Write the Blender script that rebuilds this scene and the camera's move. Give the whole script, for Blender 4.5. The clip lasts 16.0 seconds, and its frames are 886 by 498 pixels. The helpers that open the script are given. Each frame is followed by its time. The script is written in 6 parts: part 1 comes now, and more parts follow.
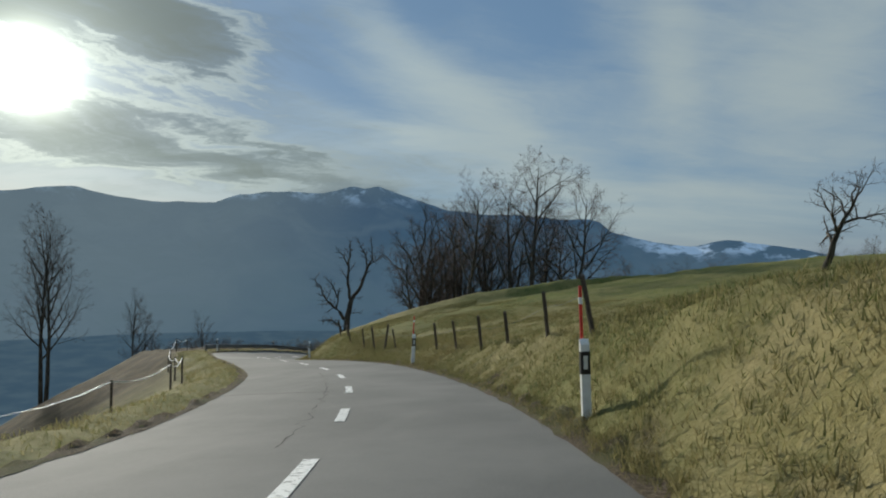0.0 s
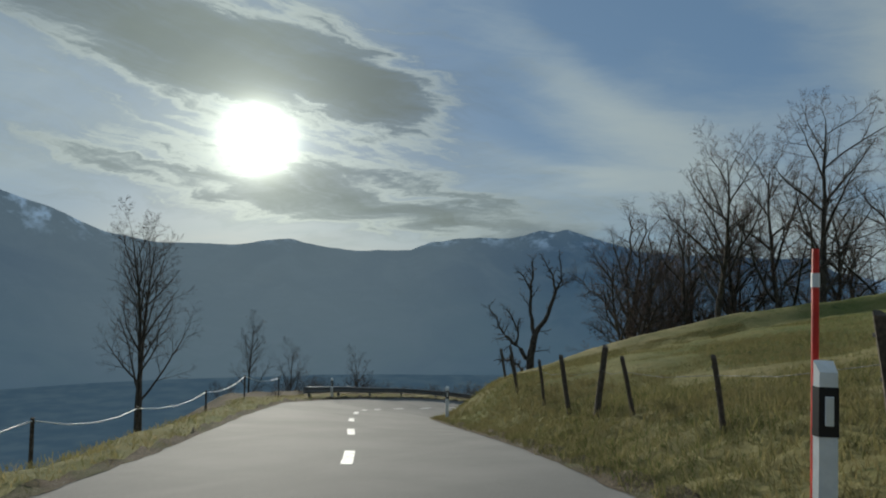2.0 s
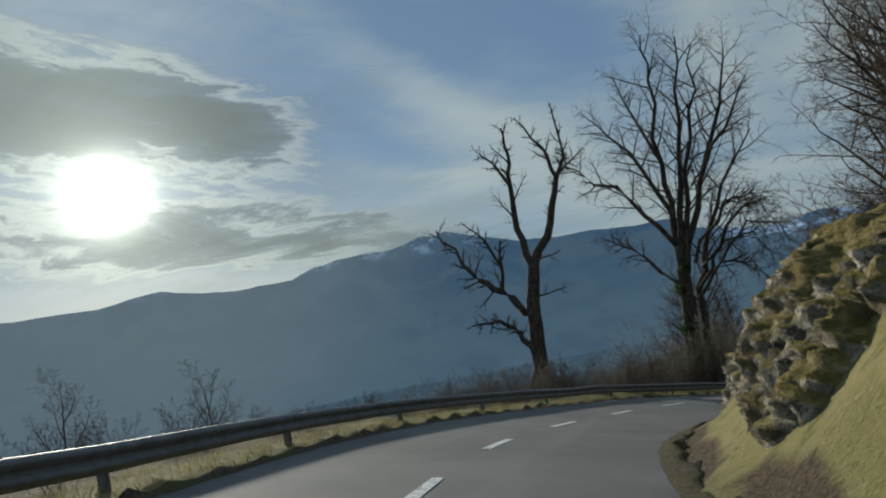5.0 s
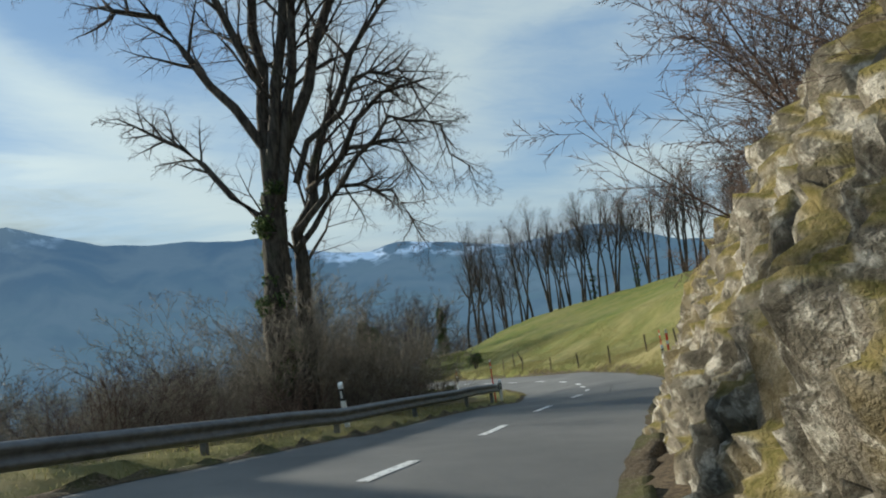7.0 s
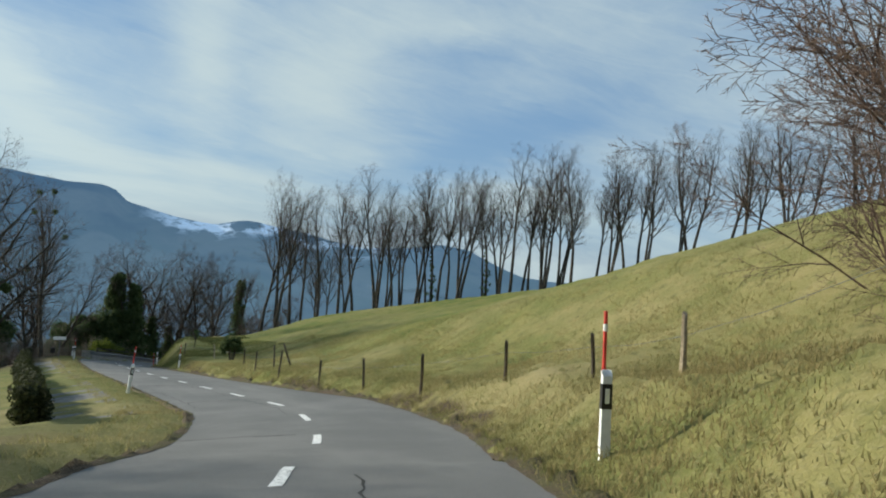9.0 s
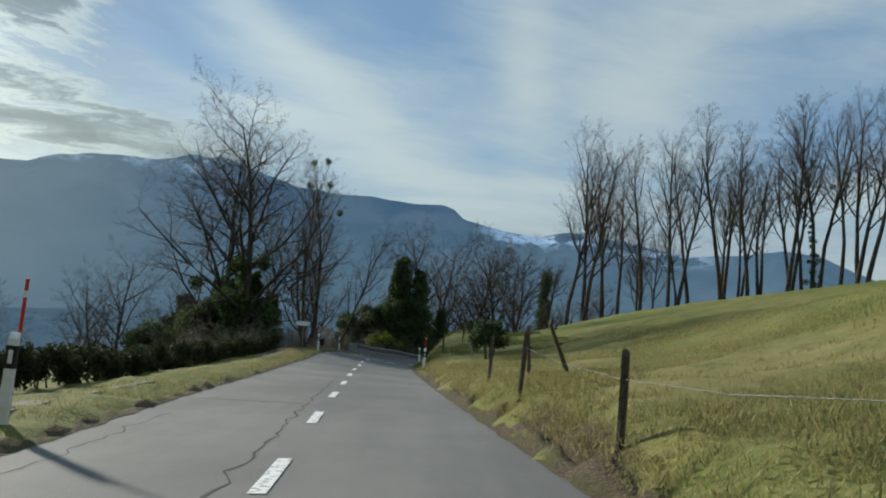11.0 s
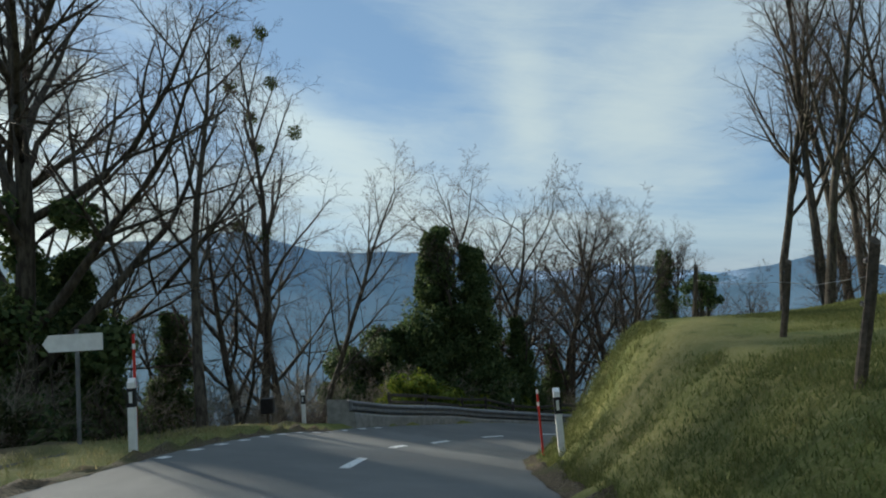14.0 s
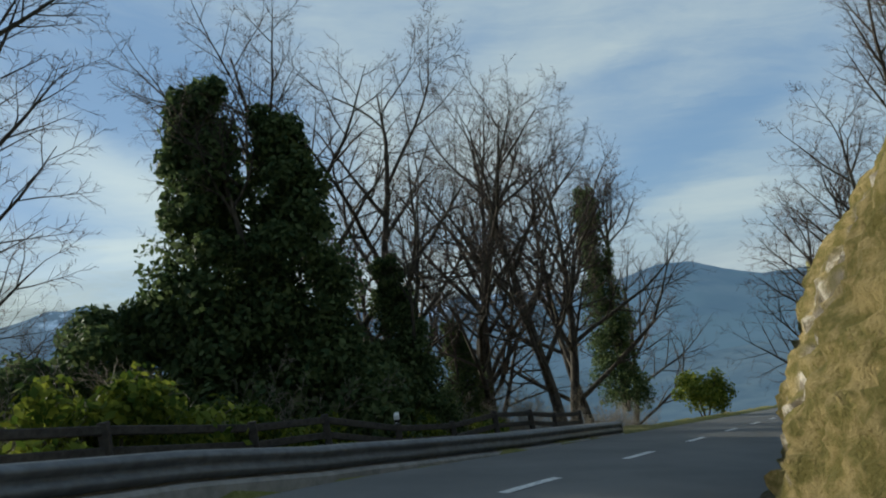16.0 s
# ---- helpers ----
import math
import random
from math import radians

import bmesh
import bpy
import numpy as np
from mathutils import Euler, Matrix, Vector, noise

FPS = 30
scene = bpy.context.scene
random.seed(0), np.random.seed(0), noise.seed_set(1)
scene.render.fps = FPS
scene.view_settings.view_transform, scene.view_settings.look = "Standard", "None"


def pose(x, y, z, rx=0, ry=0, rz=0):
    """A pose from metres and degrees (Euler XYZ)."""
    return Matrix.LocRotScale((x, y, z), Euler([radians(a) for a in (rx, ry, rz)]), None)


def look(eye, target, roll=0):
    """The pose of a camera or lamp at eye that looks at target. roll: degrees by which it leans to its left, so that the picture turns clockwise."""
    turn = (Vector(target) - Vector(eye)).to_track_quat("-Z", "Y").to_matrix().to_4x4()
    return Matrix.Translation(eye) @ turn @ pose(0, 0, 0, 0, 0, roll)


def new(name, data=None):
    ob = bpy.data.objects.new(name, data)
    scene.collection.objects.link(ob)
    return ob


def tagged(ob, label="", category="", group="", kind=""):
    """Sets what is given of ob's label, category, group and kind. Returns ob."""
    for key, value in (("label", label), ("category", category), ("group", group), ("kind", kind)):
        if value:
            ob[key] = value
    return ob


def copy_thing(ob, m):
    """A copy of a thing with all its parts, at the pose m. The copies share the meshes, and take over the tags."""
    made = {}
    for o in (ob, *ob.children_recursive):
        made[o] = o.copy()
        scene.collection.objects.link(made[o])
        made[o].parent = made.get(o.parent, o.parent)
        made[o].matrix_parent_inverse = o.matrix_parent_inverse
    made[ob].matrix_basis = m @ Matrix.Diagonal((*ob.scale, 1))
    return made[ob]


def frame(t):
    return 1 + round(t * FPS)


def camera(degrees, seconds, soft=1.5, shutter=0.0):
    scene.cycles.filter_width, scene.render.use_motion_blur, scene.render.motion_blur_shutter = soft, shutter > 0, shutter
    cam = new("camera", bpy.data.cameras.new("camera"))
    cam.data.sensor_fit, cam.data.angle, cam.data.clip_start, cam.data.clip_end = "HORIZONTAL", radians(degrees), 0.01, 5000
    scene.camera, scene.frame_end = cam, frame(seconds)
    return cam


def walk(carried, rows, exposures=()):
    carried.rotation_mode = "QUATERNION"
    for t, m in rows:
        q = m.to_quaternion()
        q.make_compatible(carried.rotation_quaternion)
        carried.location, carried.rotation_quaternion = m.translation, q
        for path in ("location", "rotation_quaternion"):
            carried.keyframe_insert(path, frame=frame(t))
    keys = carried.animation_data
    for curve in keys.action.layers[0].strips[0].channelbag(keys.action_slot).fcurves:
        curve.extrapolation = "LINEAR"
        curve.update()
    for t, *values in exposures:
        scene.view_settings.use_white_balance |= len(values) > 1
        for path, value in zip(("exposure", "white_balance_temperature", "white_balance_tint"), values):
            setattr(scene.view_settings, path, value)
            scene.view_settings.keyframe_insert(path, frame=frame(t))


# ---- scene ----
cam = camera(67.3, 16.0, soft=2.0)
PATH = [
    (0, (3.493, -104.957, 18.338), (3.11, -102.994, 18.34), 0.9),
    (0.5, (2.539, -100.443, 17.689), (2.055, -98.502, 17.691), 1.8),
    (1, (1.312, -95.805, 17.032), (0.65, -93.918, 17.053), 2.6),
    (1.5, (-0.23, -91.082, 16.377), (-1.084, -89.275, 16.452), 1.3),
    (2, (-2.118, -86.478, 15.718), (-3.032, -84.704, 15.848), 0.4),
    (2.5, (-4.456, -82.049, 15.065), (-5.379, -80.283, 15.232), 0.1),
    (3, (-6.774, -78.214, 14.424), (-7.714, -76.46, 14.623), -1.5),
    (3.2, (-7.767, -76.738, 14.183), (-8.703, -74.983, 14.393), -2.4),
    (4.25, (-14.6, -66.4, 12.32), (-15.424, -64.584, 12.484), -8.0),
    (5.3, (-19.254, -54.939, 10.3), (-19.702, -52.993, 10.415), -10.8),
    (5.5, (-19.379, -53.003, 9.997), (-19.728, -51.036, 10.088), -10.6),
    (6, (-19.975, -47.799, 9.274), (-19.997, -45.8, 9.312), -10.0),
    (6.5, (-19.369, -42.779, 8.261), (-19.09, -40.798, 8.276), -8.9),
    (7, (-17.969, -37.465, 7.272), (-17.407, -35.546, 7.278), -7.0),
    (7.5, (-15.99, -32.235, 6.204), (-15.177, -30.408, 6.219), -4.4),
    (8, (-13.392, -27.447, 5.191), (-12.406, -25.708, 5.228), -0.4),
    (8.2, (-12.167, -25.516, 4.809), (-11.138, -23.802, 4.852), 1.2),
    (9.25, (-5.2, -16.03, 2.79), (-4.286, -14.251, 2.8), 7.0),
    (10.3, (-0.589, -6.414, 0.871), (-0.184, -4.456, 0.854), 6.5),
    (10.5, (-0.27, -4.431, 0.521), (0.028, -2.454, 0.497), 5.7),
    (11, (0.022, 0.621, -0.372), (0.079, 2.62, -0.397), 3.7),
    (11.5, (-0.046, 6.017, -1.325), (-0.147, 8.014, -1.331), 1.4),
    (12, (-0.363, 11.243, -2.15), (-0.522, 13.236, -2.12), -0.1),
    (12.5, (-0.647, 16.614, -3.036), (-0.793, 18.608, -2.97), -1.1),
    (13, (-0.939, 22.063, -3.924), (-1.035, 24.058, -3.831), -1.8),
    (13.5, (-1.265, 27.37, -4.799), (-1.311, 29.366, -4.692), -2.4),
    (14, (-1.529, 32.487, -5.652), (-1.534, 34.483, -5.533), -3.3),
    (14.5, (-1.592, 37.405, -6.463), (-1.55, 39.399, -6.32), -5.0),
    (15, (-1.365, 42.118, -7.317), (-1.258, 44.107, -7.146), -7.5),
    (15.5, (-0.828, 46.617, -8.279), (-0.612, 48.595, -8.08), -9.8),
    (16, (0.037, 50.9, -9.373), (0.441, 52.848, -9.173), -10.7),
]
EXPOSURE = [(0.0, -0.05), (1.5, -0.2), (3.2, -0.3), (5.3, -0.05), (6.5, 0.5), (8.0, 0.68), (8.6, 0.65), (10.3, 0.45), (12.5, 0.38), (14.0, 0.62), (15.0, 0.6), (16.0, 0.5)]
walk(cam, [(t, look(eye, target, roll)) for t, eye, target, roll in PATH], [(t, stops, 6150, 6) for t, stops in EXPOSURE])

# ---- world, sun ----
SUN_DIR = Vector((-0.666, 0.714, 0.216)).normalized()
SUN_EL = math.asin(SUN_DIR.z)


def make_world():
    w = bpy.data.worlds.new("sky")
    scene.world = w
    w.use_nodes = True
    nt = w.node_tree
    nt.nodes.clear()
    N = lambda k: nt.nodes.new(k)
    L = nt.links.new
    out, bg = N("ShaderNodeOutputWorld"), N("ShaderNodeBackground")
    sky = N("ShaderNodeTexSky")
    sky.sky_type = "NISHITA"
    sky.sun_disc = False
    sky.sun_elevation = SUN_EL
    sky.sun_rotation = math.atan2(SUN_DIR.x, SUN_DIR.y)
    sky.altitude, sky.air_density, sky.dust_density, sky.ozone_density = 800, 1.0, 0.6, 1.6
    tc = N("ShaderNodeTexCoord")
    # the direction projected on a cloud deck
    sep = N("ShaderNodeSeparateXYZ")
    L(tc.outputs["Generated"], sep.inputs[0])
    zz = N("ShaderNodeMath")
    zz.operation = "MAXIMUM"
    L(sep.outputs[2], zz.inputs[0])
    zz.inputs[1].default_value = 0.0
    za = N("ShaderNodeMath")
    L(zz.outputs[0], za.inputs[0])
    za.inputs[1].default_value = 0.16
    dx, dy = N("ShaderNodeMath"), N("ShaderNodeMath")
    dx.operation = dy.operation = "DIVIDE"
    L(sep.outputs[0], dx.inputs[0]), L(za.outputs[0], dx.inputs[1])
    L(sep.outputs[1], dy.inputs[0]), L(za.outputs[0], dy.inputs[1])
    comb = N("ShaderNodeCombineXYZ")
    L(dx.outputs[0], comb.inputs[0]), L(dy.outputs[0], comb.inputs[1])
    mp = N("ShaderNodeMapping")
    mp.inputs["Rotation"].default_value = (0, 0, radians(-52))
    mp.inputs["Scale"].default_value = (0.40, 0.85, 1.0)
    mp.inputs["Location"].default_value = (3.1, 0.4, 0)
    L(comb.outputs[0], mp.inputs[0])

    def tex(scale, detail, rough, dist):
        n = N("ShaderNodeTexNoise")
        n.inputs["Scale"].default_value, n.inputs["Detail"].default_value = scale, detail
        n.inputs["Roughness"].default_value, n.inputs["Distortion"].default_value = rough, dist
        L(mp.outputs[0], n.inputs["Vector"])
        return n.outputs[0]

    def math_node(op, a, b=None):
        m = N("ShaderNodeMath")
        m.operation = op
        for i, v in enumerate((a, b)):
            if isinstance(v, (int, float)):
                m.inputs[i].default_value = v
            elif v is not None:
                L(v, m.inputs[i])
        return m.outputs[0]

    def soft(v, lo, hi):
        r = N("ShaderNodeMapRange")
        r.interpolation_type = "SMOOTHSTEP"
        r.inputs["From Min"].default_value, r.inputs["From Max"].default_value = lo, hi
        L(v, r.inputs[0])
        return r.outputs[0]

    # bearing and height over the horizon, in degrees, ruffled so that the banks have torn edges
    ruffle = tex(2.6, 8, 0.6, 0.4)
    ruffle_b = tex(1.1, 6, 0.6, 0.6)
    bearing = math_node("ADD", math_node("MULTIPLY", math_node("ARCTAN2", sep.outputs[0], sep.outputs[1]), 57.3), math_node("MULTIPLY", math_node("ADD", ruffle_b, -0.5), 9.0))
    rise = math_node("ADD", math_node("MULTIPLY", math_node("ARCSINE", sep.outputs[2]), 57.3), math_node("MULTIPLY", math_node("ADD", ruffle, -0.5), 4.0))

    # long fine streaks that lie along the banks
    flat = N("ShaderNodeCombineXYZ")
    L(math_node("MULTIPLY", bearing, 0.055), flat.inputs[0]), L(math_node("MULTIPLY", math_node("ADD", rise, math_node("MULTIPLY", bearing, 0.22)), 0.36), flat.inputs[1])
    streak = N("ShaderNodeTexNoise")
    streak.inputs["Scale"].default_value, streak.inputs["Detail"].default_value = 1.6, 9
    streak.inputs["Roughness"].default_value, streak.inputs["Distortion"].default_value = 0.66, 0.5
    L(flat.outputs[0], streak.inputs["Vector"])
    streaks = math_node("ADD", streak.outputs[0], -0.5)

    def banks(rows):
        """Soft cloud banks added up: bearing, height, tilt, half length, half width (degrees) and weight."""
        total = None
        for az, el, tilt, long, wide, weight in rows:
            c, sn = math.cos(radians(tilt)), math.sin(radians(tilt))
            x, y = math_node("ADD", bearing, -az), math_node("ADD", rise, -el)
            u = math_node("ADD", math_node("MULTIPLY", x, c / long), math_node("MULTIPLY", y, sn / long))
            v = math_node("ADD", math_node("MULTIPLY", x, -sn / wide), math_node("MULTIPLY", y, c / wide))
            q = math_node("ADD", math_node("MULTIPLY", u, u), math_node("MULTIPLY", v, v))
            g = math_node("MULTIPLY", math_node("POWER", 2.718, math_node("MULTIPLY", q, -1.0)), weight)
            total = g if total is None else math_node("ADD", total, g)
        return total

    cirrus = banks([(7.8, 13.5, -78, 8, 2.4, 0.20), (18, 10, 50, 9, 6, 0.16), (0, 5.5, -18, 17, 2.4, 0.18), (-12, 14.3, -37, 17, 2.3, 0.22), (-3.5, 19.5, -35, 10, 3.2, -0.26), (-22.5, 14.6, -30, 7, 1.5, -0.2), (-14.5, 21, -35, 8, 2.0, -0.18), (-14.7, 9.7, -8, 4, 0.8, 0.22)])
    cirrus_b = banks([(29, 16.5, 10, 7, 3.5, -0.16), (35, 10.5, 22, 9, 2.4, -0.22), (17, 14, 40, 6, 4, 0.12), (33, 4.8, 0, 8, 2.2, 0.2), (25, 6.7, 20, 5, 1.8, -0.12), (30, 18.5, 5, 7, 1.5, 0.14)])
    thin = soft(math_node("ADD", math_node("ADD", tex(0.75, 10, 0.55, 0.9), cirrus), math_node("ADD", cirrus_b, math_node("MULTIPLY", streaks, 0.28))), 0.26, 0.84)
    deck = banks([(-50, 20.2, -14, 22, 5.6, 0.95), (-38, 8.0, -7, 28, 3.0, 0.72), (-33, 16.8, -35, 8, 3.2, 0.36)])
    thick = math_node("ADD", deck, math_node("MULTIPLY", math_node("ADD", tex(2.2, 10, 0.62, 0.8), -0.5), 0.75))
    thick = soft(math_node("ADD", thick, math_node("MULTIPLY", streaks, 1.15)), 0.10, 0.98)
    # nearness to the sun lights the thin cloud up
    dot = N("ShaderNodeVectorMath")
    dot.operation = "DOT_PRODUCT"
    L(tc.outputs["Generated"], dot.inputs[0])
    dot.inputs[1].default_value = SUN_DIR

    def glow(power, gain):
        m = N("ShaderNodeMath")
        m.operation = "MAXIMUM"
        L(dot.outputs["Value"], m.inputs[0])
        m.inputs[1].default_value = 0.0
        p = N("ShaderNodeMath")
        p.operation = "POWER"
        L(m.outputs[0], p.inputs[0])
        p.inputs[1].default_value = power
        g = N("ShaderNodeMath")
        g.operation = "MULTIPLY"
        L(p.outputs[0], g.inputs[0])
        g.inputs[1].default_value = gain
        return g.outputs[0]

    def add(a, b):
        m = N("ShaderNodeMath")
        L(a, m.inputs[0])
        if isinstance(b, float):
            m.inputs[1].default_value = b
        else:
            L(b, m.inputs[1])
        return m.outputs[0]

    def mixc(fac, a, b):
        m = N("ShaderNodeMix")
        m.data_type = "RGBA"
        if isinstance(fac, float):
            m.inputs[0].default_value = fac
        else:
            L(fac, m.inputs[0])
        for v, i in ((a, 6), (b, 7)):
            if isinstance(v, tuple):
                m.inputs[i].default_value = v
            else:
                L(v, m.inputs[i])
        return m.outputs[2]

    def scaled(col, val):
        m = N("ShaderNodeVectorMath")
        m.operation = "SCALE"
        if isinstance(col, tuple):
            m.inputs[0].default_value = col
        else:
            L(col, m.inputs[0])
        if isinstance(val, float):
            m.inputs["Scale"].default_value = val
        else:
            L(val, m.inputs["Scale"])
        return m.outputs[0]

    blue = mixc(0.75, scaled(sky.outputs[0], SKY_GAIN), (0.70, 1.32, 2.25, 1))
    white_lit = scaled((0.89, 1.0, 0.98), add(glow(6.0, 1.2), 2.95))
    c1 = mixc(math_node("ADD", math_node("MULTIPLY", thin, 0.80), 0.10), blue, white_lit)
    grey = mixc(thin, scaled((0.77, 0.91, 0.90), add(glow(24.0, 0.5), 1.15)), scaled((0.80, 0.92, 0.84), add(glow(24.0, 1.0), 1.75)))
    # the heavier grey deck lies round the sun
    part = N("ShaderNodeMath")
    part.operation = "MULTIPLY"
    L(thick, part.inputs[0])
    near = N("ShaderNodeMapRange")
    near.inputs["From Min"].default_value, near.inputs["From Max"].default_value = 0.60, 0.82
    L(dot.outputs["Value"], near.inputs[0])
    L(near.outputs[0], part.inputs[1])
    # lit rims where the deck thins out
    rim = N("ShaderNodeMapRange")
    rim.interpolation_type = "SMOOTHSTEP"
    off = N("ShaderNodeMath")
    off.operation = "ABSOLUTE"
    L(add(part.outputs[0], -0.42), off.inputs[0])
    L(off.outputs[0], rim.inputs[0])
    rim.inputs["From Min"].default_value, rim.inputs["From Max"].default_value = 0.26, 0.0
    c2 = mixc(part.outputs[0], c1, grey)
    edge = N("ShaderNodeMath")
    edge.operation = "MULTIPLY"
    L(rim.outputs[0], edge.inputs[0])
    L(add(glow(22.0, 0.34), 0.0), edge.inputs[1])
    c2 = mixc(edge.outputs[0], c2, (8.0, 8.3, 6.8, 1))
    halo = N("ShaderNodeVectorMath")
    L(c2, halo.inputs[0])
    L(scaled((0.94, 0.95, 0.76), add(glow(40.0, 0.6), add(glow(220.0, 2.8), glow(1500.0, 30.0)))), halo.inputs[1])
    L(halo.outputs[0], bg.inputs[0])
    bg.inputs[1].default_value = 0.15
    L(bg.outputs[0], out.inputs[0])


SKY_GAIN = 0.7
make_world()
sun = new("sun", bpy.data.lights.new("sun", "SUN"))
sun.data.energy, sun.data.angle, sun.data.color = 4.8, radians(2.5), (1.0, 0.9, 0.74)
sun.matrix_world = look((0, 0, 0), -SUN_DIR)
sun.location = (-40, 40, 60)


# ---- materials ----
class Mat:
    """A node material with a Principled shader and a few short ways to wire it."""

    def __init__(self, name, rough=0.8, metal=0.0, spec=0.3):
        self.m = bpy.data.materials.new(name)
        self.m.use_nodes = True
        self.nt = self.m.node_tree
        self.b = self.nt.nodes["Principled BSDF"]
        self.b.inputs["Roughness"].default_value = rough
        self.b.inputs["Metallic"].default_value = metal
        self.b.inputs["Specular IOR Level"].default_value = spec
        self.tc = self.nt.nodes.new("ShaderNodeTexCoord")
        self.geo = self.nt.nodes.new("ShaderNodeNewGeometry")

    def n(self, kind):
        return self.nt.nodes.new(kind)

    def l(self, a, b):
        self.nt.links.new(a, b)

    def noise(self, scale, detail=4, rough=0.55, dist=0.0, world=True, stretch=None):
        t = self.n("ShaderNodeTexNoise")
        t.inputs["Scale"].default_value, t.inputs["Detail"].default_value = scale, detail
        t.inputs["Roughness"].default_value, t.inputs["Distortion"].default_value = rough, dist
        src = self.geo.outputs["Position"] if world else self.tc.outputs["Object"]
        if stretch:
            mp = self.n("ShaderNodeMapping")
            mp.inputs["Scale"].default_value = stretch
            self.l(src, mp.inputs[0])
            src = mp.outputs[0]
        self.l(src, t.inputs["Vector"])
        return t.outputs[0]

    def ramp(self, fac, lo, hi):
        r = self.n("ShaderNodeMapRange")
        r.interpolation_type = "SMOOTHSTEP"
        r.inputs["From Min"].default_value, r.inputs["From Max"].default_value = lo, hi
        self.l(fac, r.inputs[0])
        return r.outputs[0]

    def mix(self, fac, a, b, mode="MIX"):
        m = self.n("ShaderNodeMix")
        m.data_type, m.blend_type = "RGBA", mode
        if isinstance(fac, float):
            m.inputs[0].default_value = fac
        else:
            self.l(fac, m.inputs[0])
        for v, i in ((a, 6), (b, 7)):
            if isinstance(v, tuple):
                m.inputs[i].default_value = (*v, 1)
            else:
                self.l(v, m.inputs[i])
        return m.outputs[2]

    def mul(self, a, b):
        m = self.n("ShaderNodeMath")
        m.operation = "MULTIPLY"
        self.l(a, m.inputs[0])
        if isinstance(b, float):
            m.inputs[1].default_value = b
        else:
            self.l(b, m.inputs[1])
        return m.outputs[0]

    def color(self, c):
        if isinstance(c, tuple):
            self.b.inputs["Base Color"].default_value = (*c, 1)
        else:
            self.l(c, self.b.inputs["Base Color"])
        return self

    def bump(self, h, strength=0.4, dist=0.02):
        bp = self.n("ShaderNodeBump")
        bp.inputs["Strength"].default_value, bp.inputs["Distance"].default_value = strength, dist
        self.l(h, bp.inputs["Height"])
        self.l(bp.outputs[0], self.b.inputs["Normal"])
        return self

    def up(self):
        s = self.n("ShaderNodeSeparateXYZ")
        self.l(self.geo.outputs["Normal"], s.inputs[0])
        return s.outputs[2]

    def attr(self, name):
        a = self.n("ShaderNodeAttribute")
        a.attribute_name = name
        return a.outputs["Fac"]

    def rand(self):
        o = self.n("ShaderNodeObjectInfo")
        return o.outputs["Random"]

    def island(self):
        return self.geo.outputs["Random Per Island"]


def mat_asphalt():
    m = Mat("asphalt", 0.85, spec=0.16)
    grain = m.noise(90, 3, 0.7)
    big = m.noise(0.35, 5, 0.6)
    streak = m.noise(0.5, 4, 0.6, stretch=(1.5, 0.12, 1))
    c = m.mix(m.ramp(big, 0.35, 0.7), (0.12, 0.122, 0.12), (0.175, 0.174, 0.168))
    c = m.mix(m.mul(m.ramp(streak, 0.5, 0.75), 0.5), c, (0.215, 0.212, 0.20))
    c = m.mix(m.mul(m.ramp(grain, 0.4, 0.75), 0.55), c, (0.24, 0.24, 0.232))
    m.color(c).bump(grain, 0.35, 0.006)
    return m.m


def mat_paint():
    m = Mat("road_paint", 0.6)
    wear = m.noise(14, 5, 0.65)
    m.color(m.mix(m.ramp(wear, 0.36, 0.5), (0.25, 0.25, 0.245), (0.78, 0.78, 0.76)))
    return m.m


HAZE_LOW = (0.085, 0.14, 0.175)


def mat_ground():
    m = Mat("meadow", 0.95, spec=0.1)
    big, mid, fine = m.noise(0.09, 4, 0.55), m.noise(0.8, 5, 0.6), m.noise(16, 4, 0.7)
    tuft = m.noise(2.6, 4, 0.65, stretch=(1, 1, 0.5))
    green, straw, dark = (0.085, 0.12, 0.026), (0.225, 0.19, 0.082), (0.05, 0.066, 0.02)
    g = m.mix(m.ramp(mid, 0.35, 0.65), green, (0.15, 0.155, 0.035))
    dry = m.attr("dry")
    fac = m.n("ShaderNodeMath")
    fac.operation = "ADD"
    m.l(dry, fac.inputs[0])
    m.l(m.mul(m.ramp(big, 0.35, 0.65), 0.35), fac.inputs[1])
    fac.use_clamp = True
    c = m.mix(fac.outputs[0], g, m.mix(m.ramp(mid, 0.3, 0.7), straw, (0.30, 0.25, 0.13)))
    c = m.mix(m.mul(m.ramp(tuft, 0.52, 0.7), 0.6), c, dark)
    c = m.mix(m.mul(m.ramp(fine, 0.45, 0.75), 0.5), c, (0.31, 0.28, 0.15))
    soil = m.mix(m.ramp(fine, 0.4, 0.7), (0.055, 0.042, 0.028), (0.13, 0.10, 0.065))
    c = m.mix(m.ramp(m.attr("soil"), 0.3, 0.7), c, soil)
    wood = m.mix(m.ramp(mid, 0.4, 0.65), (0.07, 0.055, 0.035), (0.11, 0.085, 0.05))
    c = m.mix(m.attr("wood"), c, wood)
    # distance haze painted in: far ground turns blue and glows
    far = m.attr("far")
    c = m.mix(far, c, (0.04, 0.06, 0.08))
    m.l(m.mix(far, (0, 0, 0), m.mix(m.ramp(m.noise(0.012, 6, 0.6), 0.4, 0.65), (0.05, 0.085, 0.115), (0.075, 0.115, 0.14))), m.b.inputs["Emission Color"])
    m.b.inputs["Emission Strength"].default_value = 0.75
    h = m.mix(0.5, tuft, fine)
    m.color(c).bump(h, 0.7, 0.12)
    return m.m


